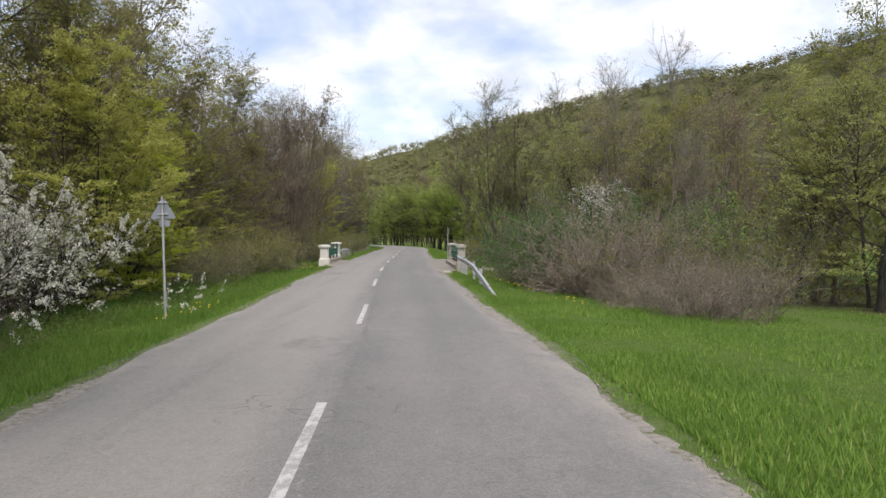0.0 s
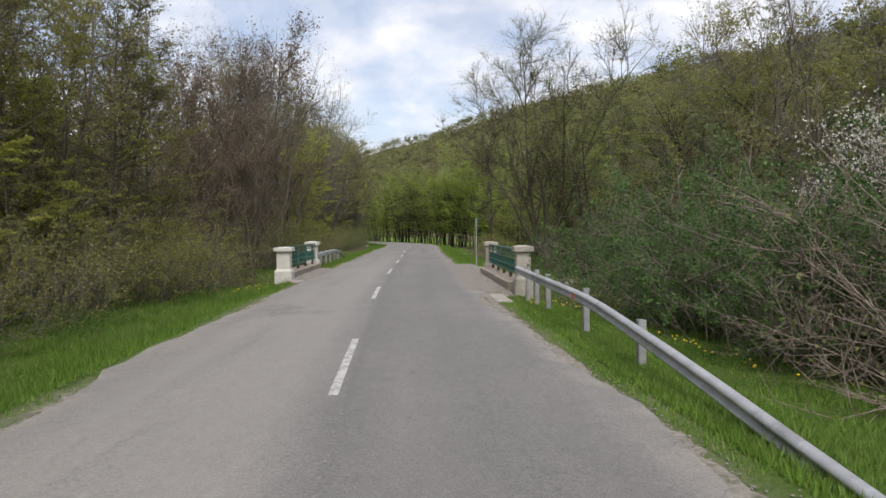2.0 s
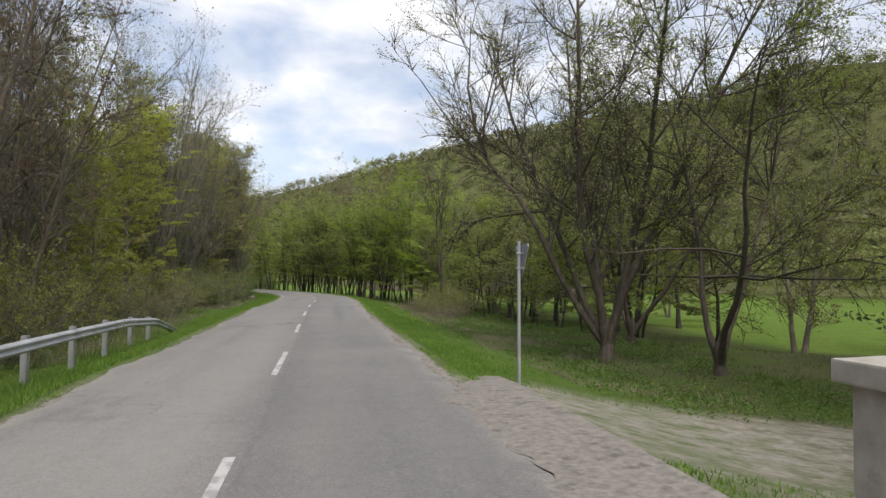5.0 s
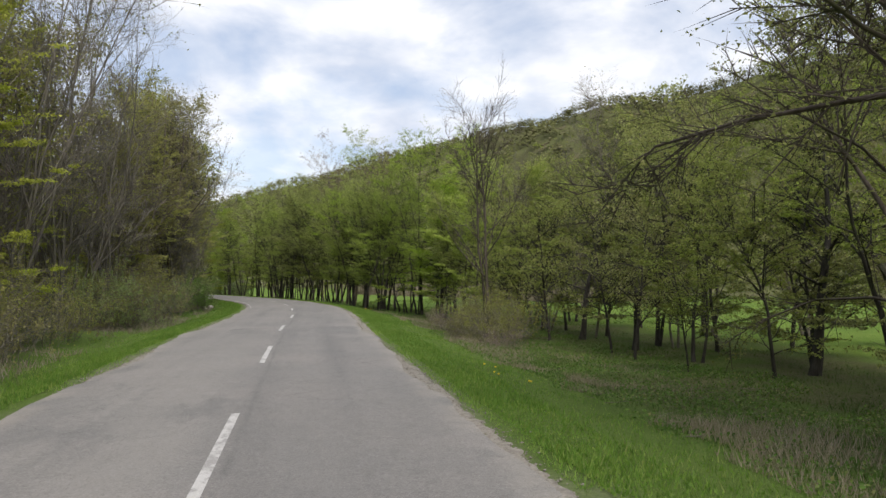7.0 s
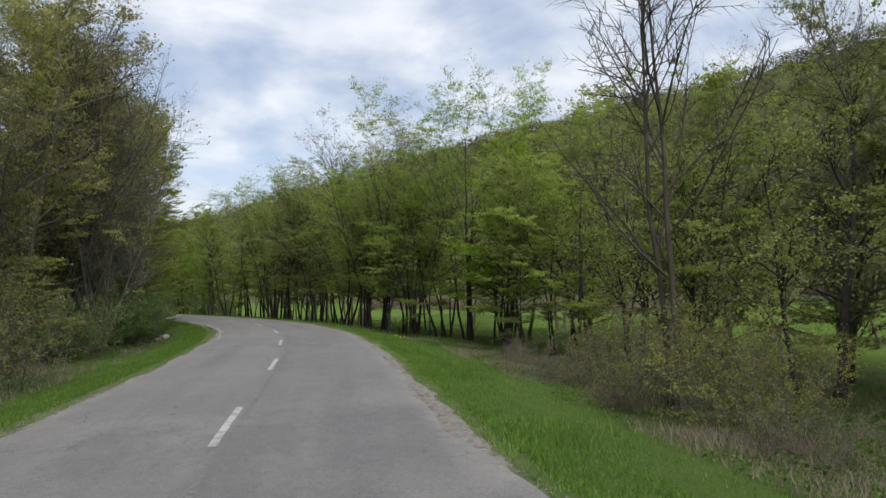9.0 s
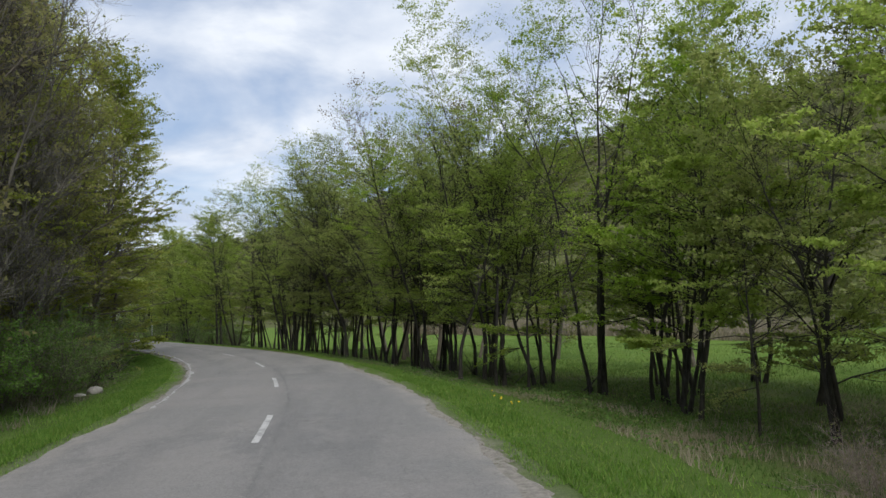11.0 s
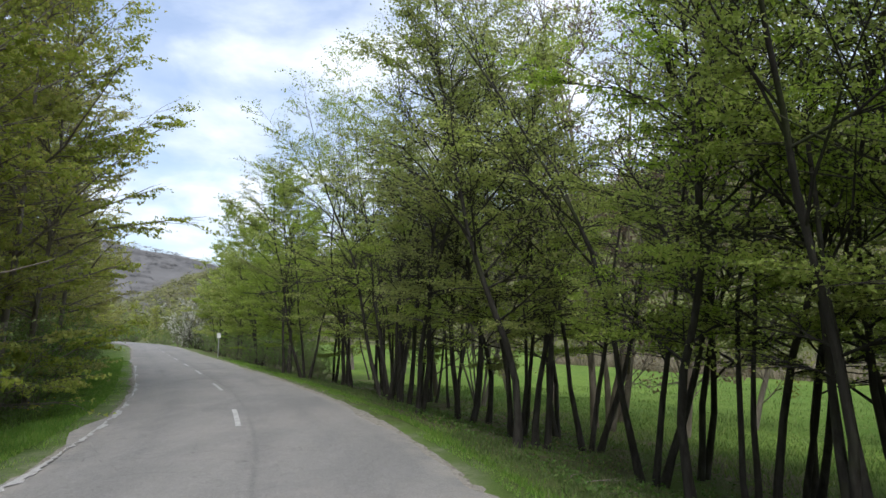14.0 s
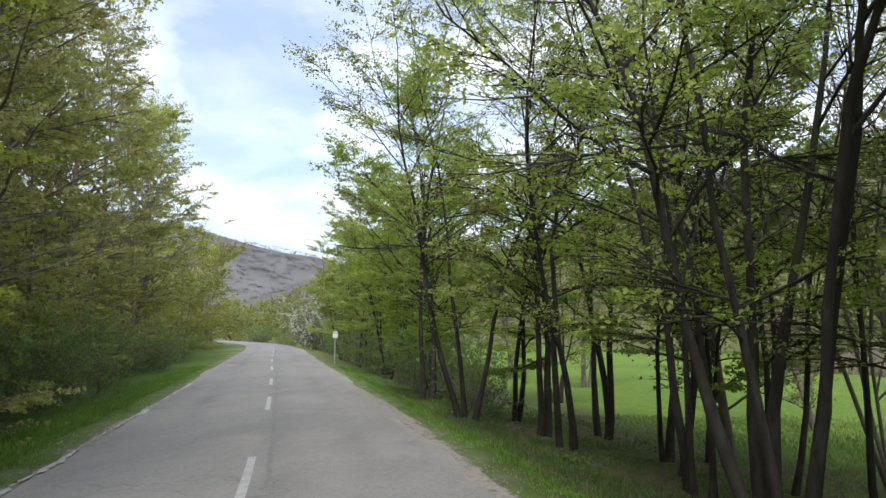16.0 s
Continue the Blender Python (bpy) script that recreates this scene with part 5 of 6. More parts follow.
clump_woods("meadow_edge_woods", np.concatenate([belt(190, 40, 200, 48, 80, 7, 11), belt(110, -20, 40, 20, 42, 8, 11), belt(60, 205, 245, -25, 30, 7, 9)]), 0.36, 190, LEAF_OLIVE, "trees along the far side of the meadow", "woods")
row("tall", ((108.4, -4.7, 1.0, 1), (112.6, -4.6, 1.02, 0), (117.4, -4.8, 0.95, 1)))


# ---- the bridge ----
def spot(yy, ll, z=0.0):
    x, y = on_road(yy, ll)
    return float(x), float(y), z


def pillar(yy, ll, mat, label, base=0.0, wide=1.0, tall=1.0):
    """A square concrete pillar: plinth with a sloped neck, shaft and overhanging cap with a low pyramid on it."""
    x, y, _ = spot(yy, ll)
    thing = tagged(holder("bridge_pillar", x, y, base, heading(yy)), label, "pillar", "bridge pillars")
    bm = bmesh.new()
    add_box(bm, (0.52, 0.52, 0.30 - base), (0, 0, 0), 0.02)
    add_box(bm, (0.50, 0.50, 0.07), (0, 0, 0.301 - base), 0.0, 0.80)
    part("plinth", bm, mat, thing)
    bm = bmesh.new()
    add_box(bm, (0.40, 0.40, 0.56), (0, 0, 0.368 - base), 0.012)
    part("shaft", bm, mat, thing)
    bm = bmesh.new()
    add_box(bm, (0.56, 0.56, 0.12), (0, 0, 0.93 - base), 0.015)
    add_box(bm, (0.52, 0.52, 0.028), (0, 0, 1.048 - base), 0.0, 0.35)
    part("cap", bm, mat, thing)
    for ob in thing.children:
        ob.data.transform(Matrix.Diagonal((wide, wide, tall, 1)))
    return thing


def kerb(y0, y1, ll, width, top):
    yy = np.linspace(y0, y1, 9)
    v = []
    rng = np.random.default_rng(int(y0))
    for side, z in ((-width / 2, -0.25), (-width / 2, top - 0.02), (-width / 2 + 0.03, top), (width / 2 - 0.03, top), (width / 2, top - 0.02), (width / 2, -0.6)):
        x, y = on_road(yy, ll + side + rng.normal(0, 0.008, 9))
        v.append(np.stack([x, y, z + rng.normal(0, 0.006, 9)], 1))
    idx = np.arange(54).reshape(6, 9)
    q = np.stack([idx[:-1, :-1], idx[1:, :-1], idx[1:, 1:], idx[:-1, 1:]], -1).reshape(-1, 4)
    ends = np.array([[idx[k, 0] for k in range(6)], [idx[k, 8] for k in range(5, -1, -1)]])
    ob = mesh_object("bridge_kerb", np.concatenate(v), [q, ends], KERB)
    return tagged(ob, "raised concrete kerb along the bridge's edge, chipped and stained", "kerb", kind="structure")


def railing(y0, y1, ll, posts, label):
    """Green steel railing: flat handrail, four rails, posts with rusty feet, and thin pickets."""
    xa, ya, _ = spot(y0, ll)
    xb, yb, _ = spot(y1, ll)
    length = math.hypot(xb - xa, yb - ya)
    rz = math.degrees(math.atan2(-(xb - xa), yb - ya))
    thing = tagged(holder("bridge_railing", xa, ya, 0, rz), label, "railing", "bridge railings")
    for name, z, w, h in (("handrail", 0.955, 0.08, 0.04), ("rail", 0.82, 0.045, 0.035), ("rail", 0.70, 0.045, 0.035), ("rail", 0.52, 0.045, 0.035), ("rail", 0.38, 0.045, 0.035)):
        bm = bmesh.new()
        add_box(bm, (w, length, h), (0, length / 2, z), 0.006)
        part(name, bm, GREEN_STEEL, thing)
    first = None
    for k in range(posts):
        at = (0.035, length * (k + 0.5) / posts, 0.20)
        if first is None:
            bm = bmesh.new()
            add_box(bm, (0.065, 0.065, 0.75), (0, 0, 0), 0.006)
            first = part("post", bm, GREEN_STEEL, thing)
            bm = bmesh.new()
            add_box(bm, (0.075, 0.075, 0.13), (0, 0, -0.01), 0.004)
            foot = part("post_foot", bm, RUST, first, "rusty dark foot")
            first.location = at
        else:
            p = new("post", first.data)
            p.parent, p.location = thing, at
            f = new("post_foot", foot.data)
            f.parent = p
            tagged(f, "rusty dark foot")
    bm = bmesh.new()
    add_box(bm, (0.016, 0.016, 0.35))
    stick = part("picket", bm, GREEN_STEEL, thing)
    n = int(length / 0.13)
    for k in range(n):
        p = stick if k == 0 else new("picket", stick.data)
        p.parent, p.location = thing, (-0.012, length * (k + 0.5) / n, 0.37)
    return thing


pillar(29.0, 3.40, CONCRETE, "weathered beige concrete bridge pillar with chipped base beside the guard rail", -0.22, 0.82, 1.02)
pillar(37.0, 3.46, CONCRETE, "weathered grey concrete bridge pillar at the railing's far end", -0.10, 0.85)
pillar(34.5, -3.09, WHITEWASH, "whitewashed concrete bridge pillar standing in the grass", -0.12, 1.0, 0.94)
pillar(41.6, -3.26, WHITEWASH, "whitewashed concrete bridge pillar beside the far guard rail", -0.10)
kerb(29.42, 36.72, 3.36, 0.52, 0.21)
kerb(34.77, 41.32, -3.16, 0.50, 0.21)
rail_right = railing(29.36, 36.8, 3.42, 5, "green painted steel bridge railing, chipped and partly rusty")
rail_left = railing(34.7, 41.4, -3.16, 4, "bright green painted steel bridge railing on a concrete kerb")
bm = bmesh.new()
add_box(bm, (0.012, 0.05, 0.07), (-0.075, 3.72, 0.72), 0.004)
part("reflector", bm, RED, rail_right, "small orange-red reflector")
# the bridge's deck and the wing walls under the kerbs
for ll, y0, y1 in ((3.36, 28.9, 37.2), (-3.16, 34.2, 41.9)):
    x, y, _ = spot((y0 + y1) / 2, ll)
    bm = bmesh.new()
    add_box(bm, (0.46, (y1 - y0) - 0.1, 0.9), (0, 0, -1.25), 0.02)
    wall = part("bridge_wall", bm, KERB, None)
    wall.matrix_basis = pose(x, y, 0, 0, 0, heading((y0 + y1) / 2))
    tagged(wall, "concrete side wall of the bridge above the stream", "wall", kind="structure")


def sand_strip(y0, y1, inner, outer, label):
    """Sandy dirt swept up between the asphalt and the kerb, with a ragged edge towards the road."""
    rng = np.random.default_rng(int(y0 * 3))
    yy = np.arange(y0, y1, 0.16)
    rag = np.convolve(rng.normal(0, 0.22, len(yy) + 4), np.ones(5) / 4, "valid")
    end = np.clip(np.sin(np.linspace(0, math.pi, len(yy))) * 1.8, 0, 1)
    rag *= end
    inner = outer - (outer - inner) * (0.25 + 0.75 * end)
    s = 1 if outer > 0 else -1
    v = []
    for ll, z in ((inner - s * 0.12 + rag, -0.004), (inner + rag * 0.6 + s * 0.06, 0.006), ((inner + outer) / 2 + 0 * yy, 0.012), (np.full(len(yy), outer), 0.03)):
        x, y = on_road(yy, ll)
        v.append(np.stack([x, y, z * end - 0.03 * (1 - end) + 0.0015 * rng.random(len(yy)) + 0.035 * np.maximum(0, 1 - (ll / HALF) ** 2)], 1))
    idx = np.arange(4 * len(yy)).reshape(4, -1)
    q = np.stack([idx[:-1, :-1], idx[1:, :-1], idx[1:, 1:], idx[:-1, 1:]], -1).reshape(-1, 4)
    ob = mesh_object("sand_strip", np.concatenate(v), [q if s > 0 else q[:, ::-1]], SAND, True)
    return tagged(ob, label, "sand", kind="structure")


sand_strip(28.2, 39.6, 2.3, 3.14, "sandy dirt along the foot of the bridge kerb")
sand_strip(34.0, 42.4, -2.38, -2.95, "sandy dirt and broken asphalt along the kerb")
sand_strip(36.6, 44.8, 2.3, 3.3, "sandy mouth of the side track")

# ---- guard rails ----
BEAM = ((0.0, 0.0), (-0.03, 0.012), (-0.06, 0.036), (-0.06, 0.054), (-0.024, 0.078), (-0.024, 0.10), (-0.06, 0.124), (-0.06, 0.145), (-0.03, 0.168), (0.0, 0.18))


def guard_rail(points, post_at, label, flip=1):
    """A W-beam along points (along, side, height of its lower edge), on steel posts."""
    pts = np.array(points)
    u = np.linspace(0, 1, 36)
    t = np.linspace(0, 1, len(pts))
    yy, ll, zz = (np.interp(u, t, pts[:, k]) for k in range(3))
    for _ in range(2):
        zz[1:-1] = (zz[:-2] + 2 * zz[1:-1] + zz[2:]) / 4
    x0, y0, _ = spot(yy[-1], ll[-1])
    thing = tagged(holder("guard_rail", x0, y0, 0), label, "guard rail", "guard rails")
    rows = []
    for thick in (0.0, 0.006):
        for a, b in BEAM if thick == 0 else BEAM[::-1]:
            x, y = on_road(yy, ll + flip * (a + thick))
            rows.append(np.stack([x - x0, y - y0, zz + b], 1))
    m = len(rows)
    idx = np.arange(m * 36).reshape(m, 36)
    nxt = np.roll(idx, -1, 0)
    q = np.stack([idx[:, :-1], nxt[:, :-1], nxt[:, 1:], idx[:, 1:]], -1).reshape(-1, 4)
    mesh_object("beam", np.concatenate(rows), [q, idx[:, :1].T, idx[::-1, -1:].T], GALVANISED, True, thing)
    for yp in post_at:
        k = int(np.argmin(np.abs(yy - yp)))
        x, y, _ = spot(yp, ll[k] + flip * 0.10)
        g = land_at(x, y)
        bm = bmesh.new()
        add_box(bm, (0.012, 0.10, zz[k] + 0.215 - g + 0.3), (-0.04, 0, 0))
        add_box(bm, (0.08, 0.012, zz[k] + 0.215 - g + 0.3), (0, -0.044, 0))
        add_box(bm, (0.08, 0.012, zz[k] + 0.215 - g + 0.3), (0, 0.044, 0))
        post = part("post", bm, GALVANISED, thing)
        post.matrix_basis = pose(x - x0, y - y0, g - 0.3, 0, 0, heading(yp) + (0 if flip > 0 else 180))
    return thing


right_rail = guard_rail([(14.2, 3.02, -0.26), (15.3, 3.03, -0.13), (16.4, 3.05, -0.03), (17.5, 3.08, 0.07), (18.6, 3.10, 0.16), (20.0, 3.14, 0.25), (21.2, 3.18, 0.32), (22.4, 3.2, 0.37), (24.5, 3.21, 0.40), (26.6, 3.22, 0.43), (28.74, 3.24, 0.45)], (19.9, 22.6, 25.5, 26.7, 27.8),
                        "galvanised steel guard rail with its near end sunk into the grass")
left_rail = guard_rail([(41.9, -3.24, 0.38), (46, -3.3, 0.39), (50, -3.38, 0.37), (53, -3.42, 0.22), (55, -3.44, -0.08), (56.4, -3.45, -0.40)], (42.8, 44.8, 46.8, 48.8, 50.8, 52.6),
                       "galvanised steel guard rail running on from the bridge", -1)
bm = bmesh.new()
v3 = [bm.verts.new(c) for c in ((-0.085, 0, 0.10), (-0.085, 0.09, 0.15), (-0.085, 0, 0.20))] + [bm.verts.new(c) for c in ((-0.07, 0, 0.10), (-0.07, 0.09, 0.15), (-0.07, 0, 0.20))]
for f in ((0, 1, 2), (3, 5, 4), (0, 3, 4, 1), (1, 4, 5, 2), (2, 5, 3, 0)):
    bm.faces.new([v3[k] for k in f])
tri = part("reflector", bm, RED, right_rail, "small red reflector")
sx, sy, _ = spot(22.7, 3.2)
tri.location = (sx - right_rail.location.x, sy - right_rail.location.y, 0.31)


# ---- road signs ----
def sign_post(yy, ll, top, turn, label, down=False, plate=False, lean=0.0, wide=1.0):
    """A triangular sign on a galvanised pole, its grey back and clamps; turn: the way that its face looks, in degrees from +x."""
    x, y, _ = spot(yy, ll)
    g = land_at(x, y)
    thing = tagged(holder("road_sign", x, y, g, turn - 90), label, "road sign", "road signs")
    thing.rotation_euler.rotate_axis("Y", radians(lean))
    bm = bmesh.new()
    tip = top - g - (0.07 if plate else 0.0)
    add_tube(bm, (0, 0, -0.3), (0, 0, tip), 0.025, 12)
    add_tube(bm, (0, 0, tip), (0, 0, tip + 0.02), 0.027, 12)
    part("pole", bm, GALVANISED, thing)
    z = top - g - 0.30
    corners = [(0.31 * wide * s, wide * w) for s, w in ((-1, -0.21), (1, -0.21), (0, 0.30))]
    if down:
        corners = [(a, -b + 0.06) for a, b in corners]
    for name, off, mat, lab in (("sign_face", 0.046, WHITE, "enamelled sign face"), ("sign_plate", 0.042, SIGN_BACK, "plain grey metal back")):
        bm = bmesh.new()
        ring = []
        for k in range(3):
            a, b, c = (Vector((*corners[(k + j) % 3], 0)) for j in (-1, 0, 1))
            for w in (0.08, 0.025):
                ring.append(b + (a - b).normalized() * 0.05 * (w > 0.05))
            ring[-1] = b + (c - b).normalized() * 0.05
        thick = 0.003 if name == "sign_face" else 0.004
        lo = [bm.verts.new((p.x, off, z + p.y)) for p in ring]
        hi = [bm.verts.new((p.x, off - thick if name == "sign_plate" else off + thick, z + p.y)) for p in ring]
        bm.faces.new(lo)
        bm.faces.new(hi[::-1])
        for k in range(6):
            bm.faces.new((lo[k], hi[k], hi[(k + 1) % 6], lo[(k + 1) % 6]))
        bmesh.ops.recalc_face_normals(bm, faces=bm.faces)
        part(name, bm, mat, thing, lab)
    for dz in (-0.10, 0.12):
        bm = bmesh.new()
        add_box(bm, (0.20, 0.02, 0.03), (0, 0.034, z + dz), 0.004)
        add_box(bm, (0.075, 0.075, 0.03), (0, 0, z + dz), 0.006)
        part("clamp", bm, GALVANISED, thing)
    if plate:
        bm = bmesh.new()
        add_box(bm, (0.20, 0.005, 0.12), (0.02, 0.04, z - 0.32), 0.0)
        part("lower_plate", bm, SIGN_BACK, thing, "small grey rectangular plate")
    else:
        bm = bmesh.new()
        add_box(bm, (0.055, 0.002, 0.05), (-0.17, 0.035, z + 0.20), 0.0)
        part("sticker", bm, WHITE, thing, "small white sticker")
    return thing


sign_post(11.6, -3.78, 2.24, 94, "triangular warning sign seen from behind on a grey pole", False, True, -1.5, 0.82)
sign_post(44.45, 3.53, 1.98, 8, "give-way sign seen from behind on a grey pole", True, False, -1.0)
x, y, _ = spot(138.8, 2.9)
marker = tagged(holder("marker_post", x, y, land_at(x, y), heading(138.8)), "slim roadside post with a small white plate", "road sign")
bm = bmesh.new()
add_tube(bm, (0, 0, -0.3), (0, 0, 1.55), 0.03, 8)
part("pole", bm, GALVANISED, marker)
bm = bmesh.new()
add_box(bm, (0.24, 0.012, 0.30), (0, -0.04, 1.22), 0.004)
part("plate", bm, WHITE, marker)

# ---- small things on the verges ----
st_rng = np.random.default_rng(21)


def stone(yy, ll, size, label):
    x, y, _ = spot(yy, ll)
    bm = bmesh.new()
    bmesh.ops.create_icosphere(bm, subdivisions=2, radius=1.0)
    for v in bm.verts:
        k = 1 + 0.25 * noise.noise(v.co * 1.7 + Vector((yy, ll, 0)))
        v.co = Vector((v.co.x * size * k, v.co.y * size * 0.7 * k, v.co.z * size * 0.5 * k))
    ob = part("stone", bm, STONE, None)
    ob.matrix_basis = pose(x, y, land_at(x, y) + size * 0.25, 0, 0, st_rng.uniform(0, 360))
    return tagged(ob, label, "stone", "stones on the verge")


stone(94.3, -4.3, 0.26, "pale rough stone lying on the grass bank")
stone(93.9, -4.55, 0.14, "small pale stone beside a larger one")


def slab(yy, ll, size, turn, label):
    x, y, _ = spot(yy, ll)
    bm = bmesh.new()
    add_box(bm, (size[0], size[1], 0.06), (0, 0, -0.03), 0.012, 0.98)
    ob = part("concrete_slab", bm, SLAB, None)
    ob.matrix_basis = pose(x, y, -0.044, 0, 0, heading(yy) + turn)
    return tagged(ob, label, "slab", "slabs at the bridge", "structure")


slab(27.9, 2.73, (0.32, 1.8), 0, "pale concrete slab set flush at the road's edge")
slab(34.1, -2.62, (0.36, 0.7), 8, "pale broken concrete slab beside the pillar")


def patchy(x, y, size, seed):
    """Smooth random patches, about -1 to 1, of the given size."""
    u, v = np.asarray(x) / size, np.asarray(y) / size
    i, j = np.floor(u), np.floor(v)
    a, b = u - i, v - j
    a, b = a * a * (3 - 2 * a), b * b * (3 - 2 * b)

    def corner(p, q):
        h = np.sin(p * 127.1 + q * 311.7 + seed * 74.7) * 43758.5453
        return 2 * (h - np.floor(h)) - 1

    return (corner(i, j) * (1 - a) + corner(i + 1, j) * a) * (1 - b) + (corner(i, j + 1) * (1 - a) + corner(i + 1, j + 1) * a) * b


def blades(name, count, y0, y1, sides, h, w, mat, label, clump=0.0):
    """Grass: single pointed blades on both verges, one mesh."""
    rng = np.random.default_rng(int(count + y0))
    yy = rng.uniform(y0, y1, count)
    pick = rng.integers(0, len(sides), count)
    lo, hi = np.array(sides)[pick].T
    ll = lo + (hi - lo) * rng.random(count) ** 1.3
    x, y = on_road(yy, ll)
    fy, fl = road_coords(x, y)
    k = ~((fy > 29.2) & (fy < 37.6) & (fl > 0) & (fl < 3.75)) & ~((fy > 33.9) & (fy < 42) & (fl < 0) & (fl > -3.5)) & ~((fy > 26.7) & (fy < 29) & (fl > 0) & (fl < 2.98)) & ~((fy > 39.8) & (fy < 44.2) & (fl > 0) & (fl < 9))
    if mat is GRASS and name != "meadow_grass":  # sparse grass under the hornbeams, so the shade-darkened ground shows
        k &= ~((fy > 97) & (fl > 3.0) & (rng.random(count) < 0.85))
    x, y = x[k], y[k]
    if clump:
        k = patchy(x, y, 0.8, 4) + 0.8 * patchy(x, y, 2.6, 7) > clump
        x, y = x[k], y[k]
    n = len(x)
    a, b = rng.uniform(0, 6.283, n), rng.uniform(0, 6.283, n)
    hh = h * rng.uniform(0.5, 1.35, n) * (0.8 + 0.45 * patchy(x, y, 1.1, 9))
    z = land(x, y) - 0.01
    base = np.stack([x, y, z], 1)
    side = np.stack([np.cos(a), np.sin(a), 0 * a], 1) * (w * rng.uniform(0.6, 1.4, n))[:, None]
    tip = base + np.stack([np.cos(b) * hh * 0.45, np.sin(b) * hh * 0.45, hh], 1)
    V = np.stack([base - side, base + side, tip], 1).reshape(-1, 3)
    ob = mesh_object(name, V, [np.arange(3 * n).reshape(-1, 3)], mat)
    return tagged(ob, label, "grass", kind="stuff")


blades("verge_grass", 310000, -1, 136, ((2.8, 5.6), (-2.72, -5.2), (2.8, 3.8), (-2.7, -3.6)), 0.07, 0.009, GRASS, "fresh green grass along the road's verges")
blades("edge_grass", 120000, -1, 132, ((2.62, 3.3), (-3.3, -2.4)), 0.055, 0.006, GRASS, "short grass growing into the gravel edge", -0.25)
blades("bank_grass", 90000, -1, 46, ((-6.8, -2.8), (-5.0, -2.8)), 0.15, 0.008, GRASS, "long lush grass on the bank below the wood")
blades("grass_tufts", 26000, -1, 118, ((2.8, 5.0), (-5.0, -2.8), (2.8, 9.0)), 0.13, 0.007, GRASS, "taller tufts of grass on the verges", 0.55)
blades("near_grass", 105000, -1, 26, ((2.8, 12.0),), 0.085, 0.009, GRASS, "lush green grass beside the thicket", -0.3)
blades("dry_grass", 42000, 46, 92, ((5.0, 7.4), (5.4, 8.6)), 0.2, 0.006, DRYGRASS, "dry brown grass at the meadow's edge", 0.1)
# undergrowth under the hornbeams; its dark colour carries part of the crowns' shade
blades("shaded_undergrowth", 60000, 94, 126, ((2.9, 7.5), (3.2, 6.2)), 0.085, 0.009, UNDERGROWTH, "low undergrowth beneath the hornbeams, its dark green holding some of their shade", -0.1)
blades("wood_edge_grass", 14000, 46, 112, ((-6.5, -4.2),), 0.26, 0.010, DRYGRASS, "dry grass under the wood's edge", 0.1)


blades("woodland_grass", 60000, 46, 100, ((5.4, 12.0), (6.0, 15.0)), 0.085, 0.009, UNDERGROWTH, "dark green undergrowth beneath the grove", 0.0)


blades("meadow_grass", 70000, 84, 124, ((7.5, 16.0), (9.0, 30.0)), 0.13, 0.012, GRASS, "long bright grass of the meadow")
blades("dry_reeds", 24000, 108, 150, ((34.0, 45.0),), 1.5, 0.03, DRYGRASS, "pale dry reeds beyond the meadow")
blades("rail_weeds", 15000, 14, 28.6, ((2.9, 3.9), (2.9, 4.6)), 0.10, 0.007, GRASS, "taller rough grass along the guard rail", -0.2)
blades("bank_weeds", 22000, 18, 60, ((-5.2, -3.3),), 0.14, 0.008, GRASS, "taller grass at the foot of the wood", -0.15)


def weeds(name, count, y0, y1, l0, l1, size, tall, mat, label):
    """Low leafy weeds in patches: single leaves close over the ground, one mesh."""
    rng = np.random.default_rng(count)
    x, y = on_road(rng.uniform(y0, y1, count), rng.uniform(l0, l1, count))
    k = patchy(x, y, 0.9, 11) + 0.8 * patchy(x, y, 3.1, 12) > -0.1
    x, y = x[k], y[k]
    z = land(x, y) + tall * rng.random(len(x)) ** 1.6 * (1 + 0.7 * patchy(x, y, 0.7, 13))
    V, F = leaves(rng, np.stack([x, y, z], 1), size, 0.55)
    return tagged(mesh_object(name, V, [F], mat), label, "weeds", kind="stuff")


weeds("ditch_weeds", 60000, 44, 92, 5.0, 11.0, 0.055, 0.16, GROUND_LEAF, "low green weeds and ivy along the shallow ditch")
# same dark green as the undergrowth, part of the shade painted in
weeds("wood_weeds", 26000, 92, 124, 3.4, 8.0, 0.05, 0.12, UNDERGROWTH, "low weeds beneath the hornbeams, darkened with some of their shade")
weeds("bank_leaves", 26000, 4, 48, -7.0, -4.2, 0.05, 0.18, GROUND_LEAF, "leafy weeds along the foot of the wood")


def fallen_twigs(count, zones):
    """Dry sticks lying under the trees, one mesh."""
    rng = np.random.default_rng(63)
    zone = np.array(zones)[rng.integers(0, len(zones), count)]
    x, y = on_road(rng.uniform(zone[:, 0], zone[:, 1]), rng.uniform(zone[:, 2], zone[:, 3]))
    start = np.stack([x, y, land(x, y) + 0.02], 1)
    a = rng.uniform(0, 6.283, count)
    end = start + np.stack([np.cos(a), np.sin(a), rng.uniform(-0.05, 0.3, count)], 1) * rng.uniform(0.15, 0.6, count)[:, None]
    V, T = spikes(start, end, rng.uniform(0.003, 0.008, count))
    return tagged(mesh_object("fallen_twigs", V, [T], BARK_GREY), "dry sticks lying in the litter", "twigs", kind="stuff")


fallen_twigs(1500, ((46, 92, 5.2, 10.0), (92, 124, 3.6, 8.0), (30, 110, -7.0, -4.4)))


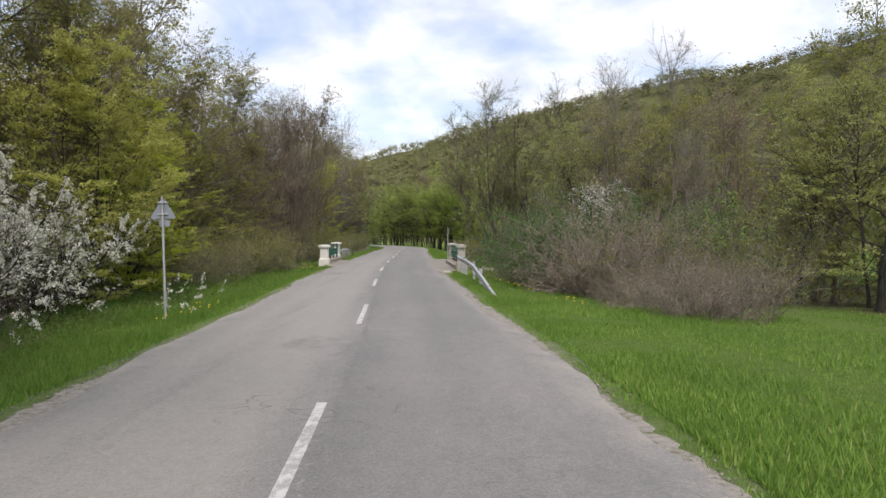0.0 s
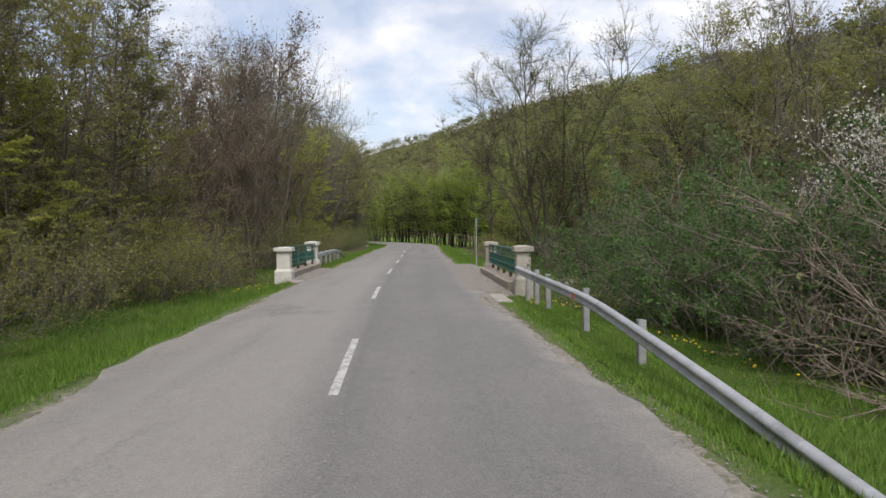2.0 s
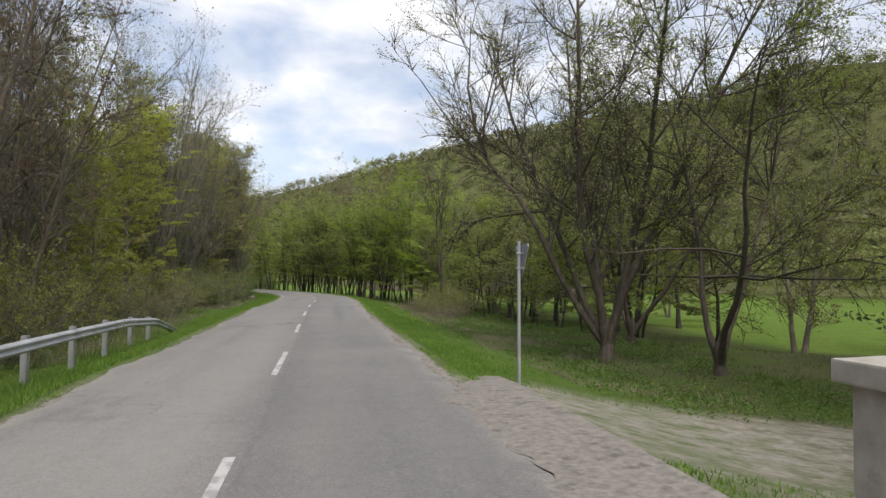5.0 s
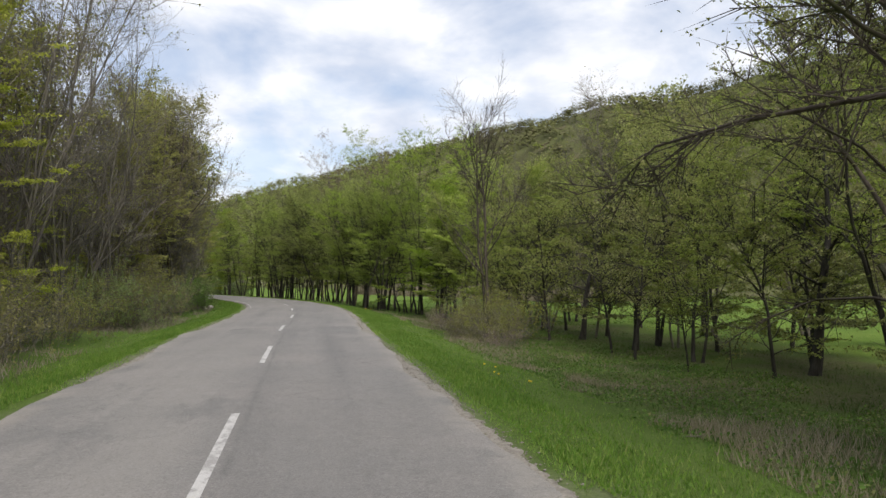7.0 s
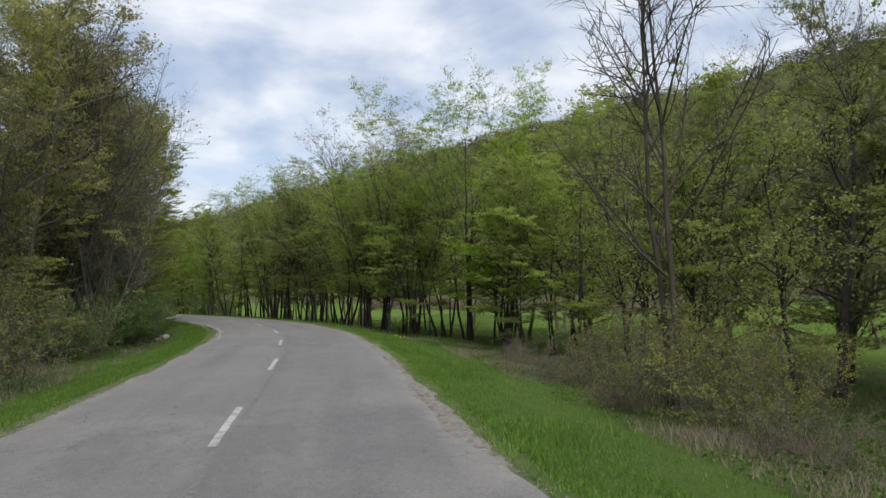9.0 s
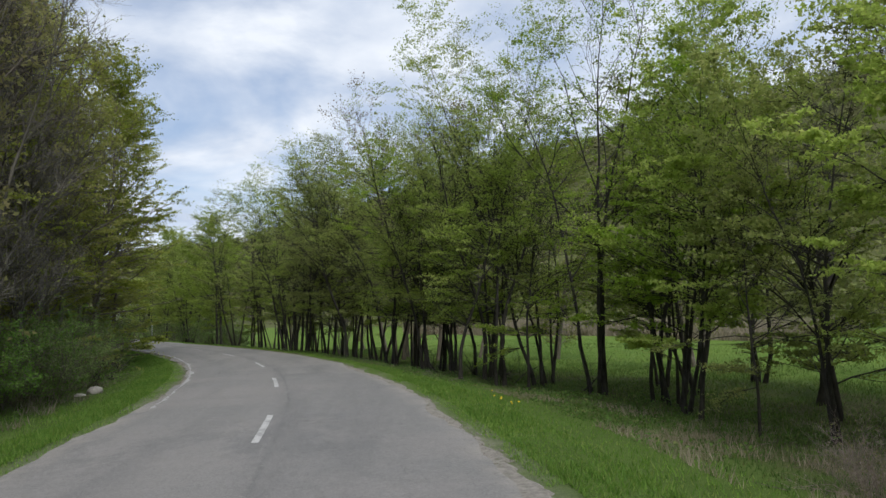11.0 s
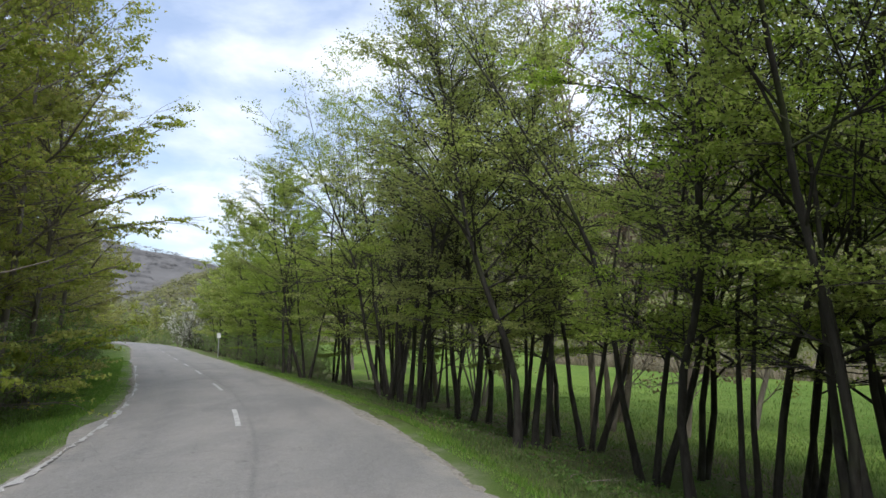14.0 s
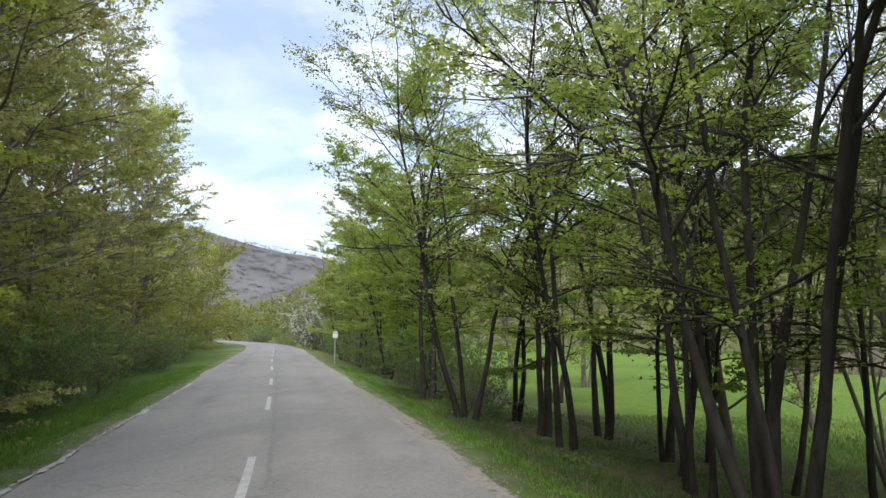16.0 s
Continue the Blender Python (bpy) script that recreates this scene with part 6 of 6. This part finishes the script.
def loose_gravel(count, side, near, wide, label):
    """Small stones strewn along the road's broken edge, one mesh."""
    rng = np.random.default_rng(count)
    yy = rng.uniform(-2, 118, count)
    ll = side * (half_width(yy) - near + wide * np.abs(rng.normal(0, 0.5, count)))
    x, y = on_road(yy, ll)
    k = patchy(x, y, 1.6, 21) > -0.25
    x, y, ll = x[k], y[k], ll[k]
    n = len(x)
    s = rng.uniform(0.005, 0.017, n)
    at = np.stack([x, y, np.maximum(land(x, y), -0.025) + 0.3 * s], 1)
    box = np.array([[1, 0, 0], [0, 1, 0], [-1, 0, 0], [0, -1, 0], [0, 0, 0.7], [0, 0, -0.7]])
    V = at[:, None] + box[None] * s[:, None, None] * rng.uniform(0.6, 1.4, (n, 6, 1))
    T = np.array([(a, (a + 1) % 4, 4) for a in range(4)] + [((a + 1) % 4, a, 5) for a in range(4)])
    F = (np.arange(n)[:, None, None] * 6 + T[None]).reshape(-1, 3)
    return tagged(mesh_object("loose_gravel", V.reshape(-1, 3), [F], GRAVEL), label, "gravel", kind="stuff")


loose_gravel(12000, 1, 0.05, 0.28, "pale loose stones along the road's crumbling edge")
loose_gravel(7000, -1, 0.05, 0.2, "pale grit along the road's grassy edge")


def dandelions():
    rng = np.random.default_rng(8)
    V, T, n = [], [], 0
    places = [(12.5, -3.5, 14), (31, -3.6, 10), (23, 4.6, 14), (21, 4.9, 12), (27.5, 3.6, 10), (28, 4.2, 8), (60, 4.0, 6), (88, 4.0, 7), (14, 4.6, 8), (110, -4.0, 9)]
    for yy, ll, c in places:
        for _ in range(c):
            x, y = on_road(yy + rng.normal(0, 0.8), ll + rng.normal(0, 0.22))
            z = land_at(float(x), float(y)) + rng.uniform(0.08, 0.16)
            a = np.arange(7) * 6.283 / 7
            r = rng.uniform(0.018, 0.028)
            V.append(np.stack([x + r * np.cos(a), y + r * np.sin(a), np.full(7, z)], 1))
            V.append(np.array([[x, y, z + 0.015], [x, y, z - 0.02]]))
            T += [(n + k, n + (k + 1) % 7, n + 7) for k in range(7)] + [(n + (k + 1) % 7, n + k, n + 8) for k in range(7)]
            n += 9
    ob = mesh_object("dandelions", np.concatenate(V), [np.array(T)], YELLOW)
    return tagged(ob, "yellow dandelion flowers dotted in the grass", "flowers", kind="stuff")


dandelions()
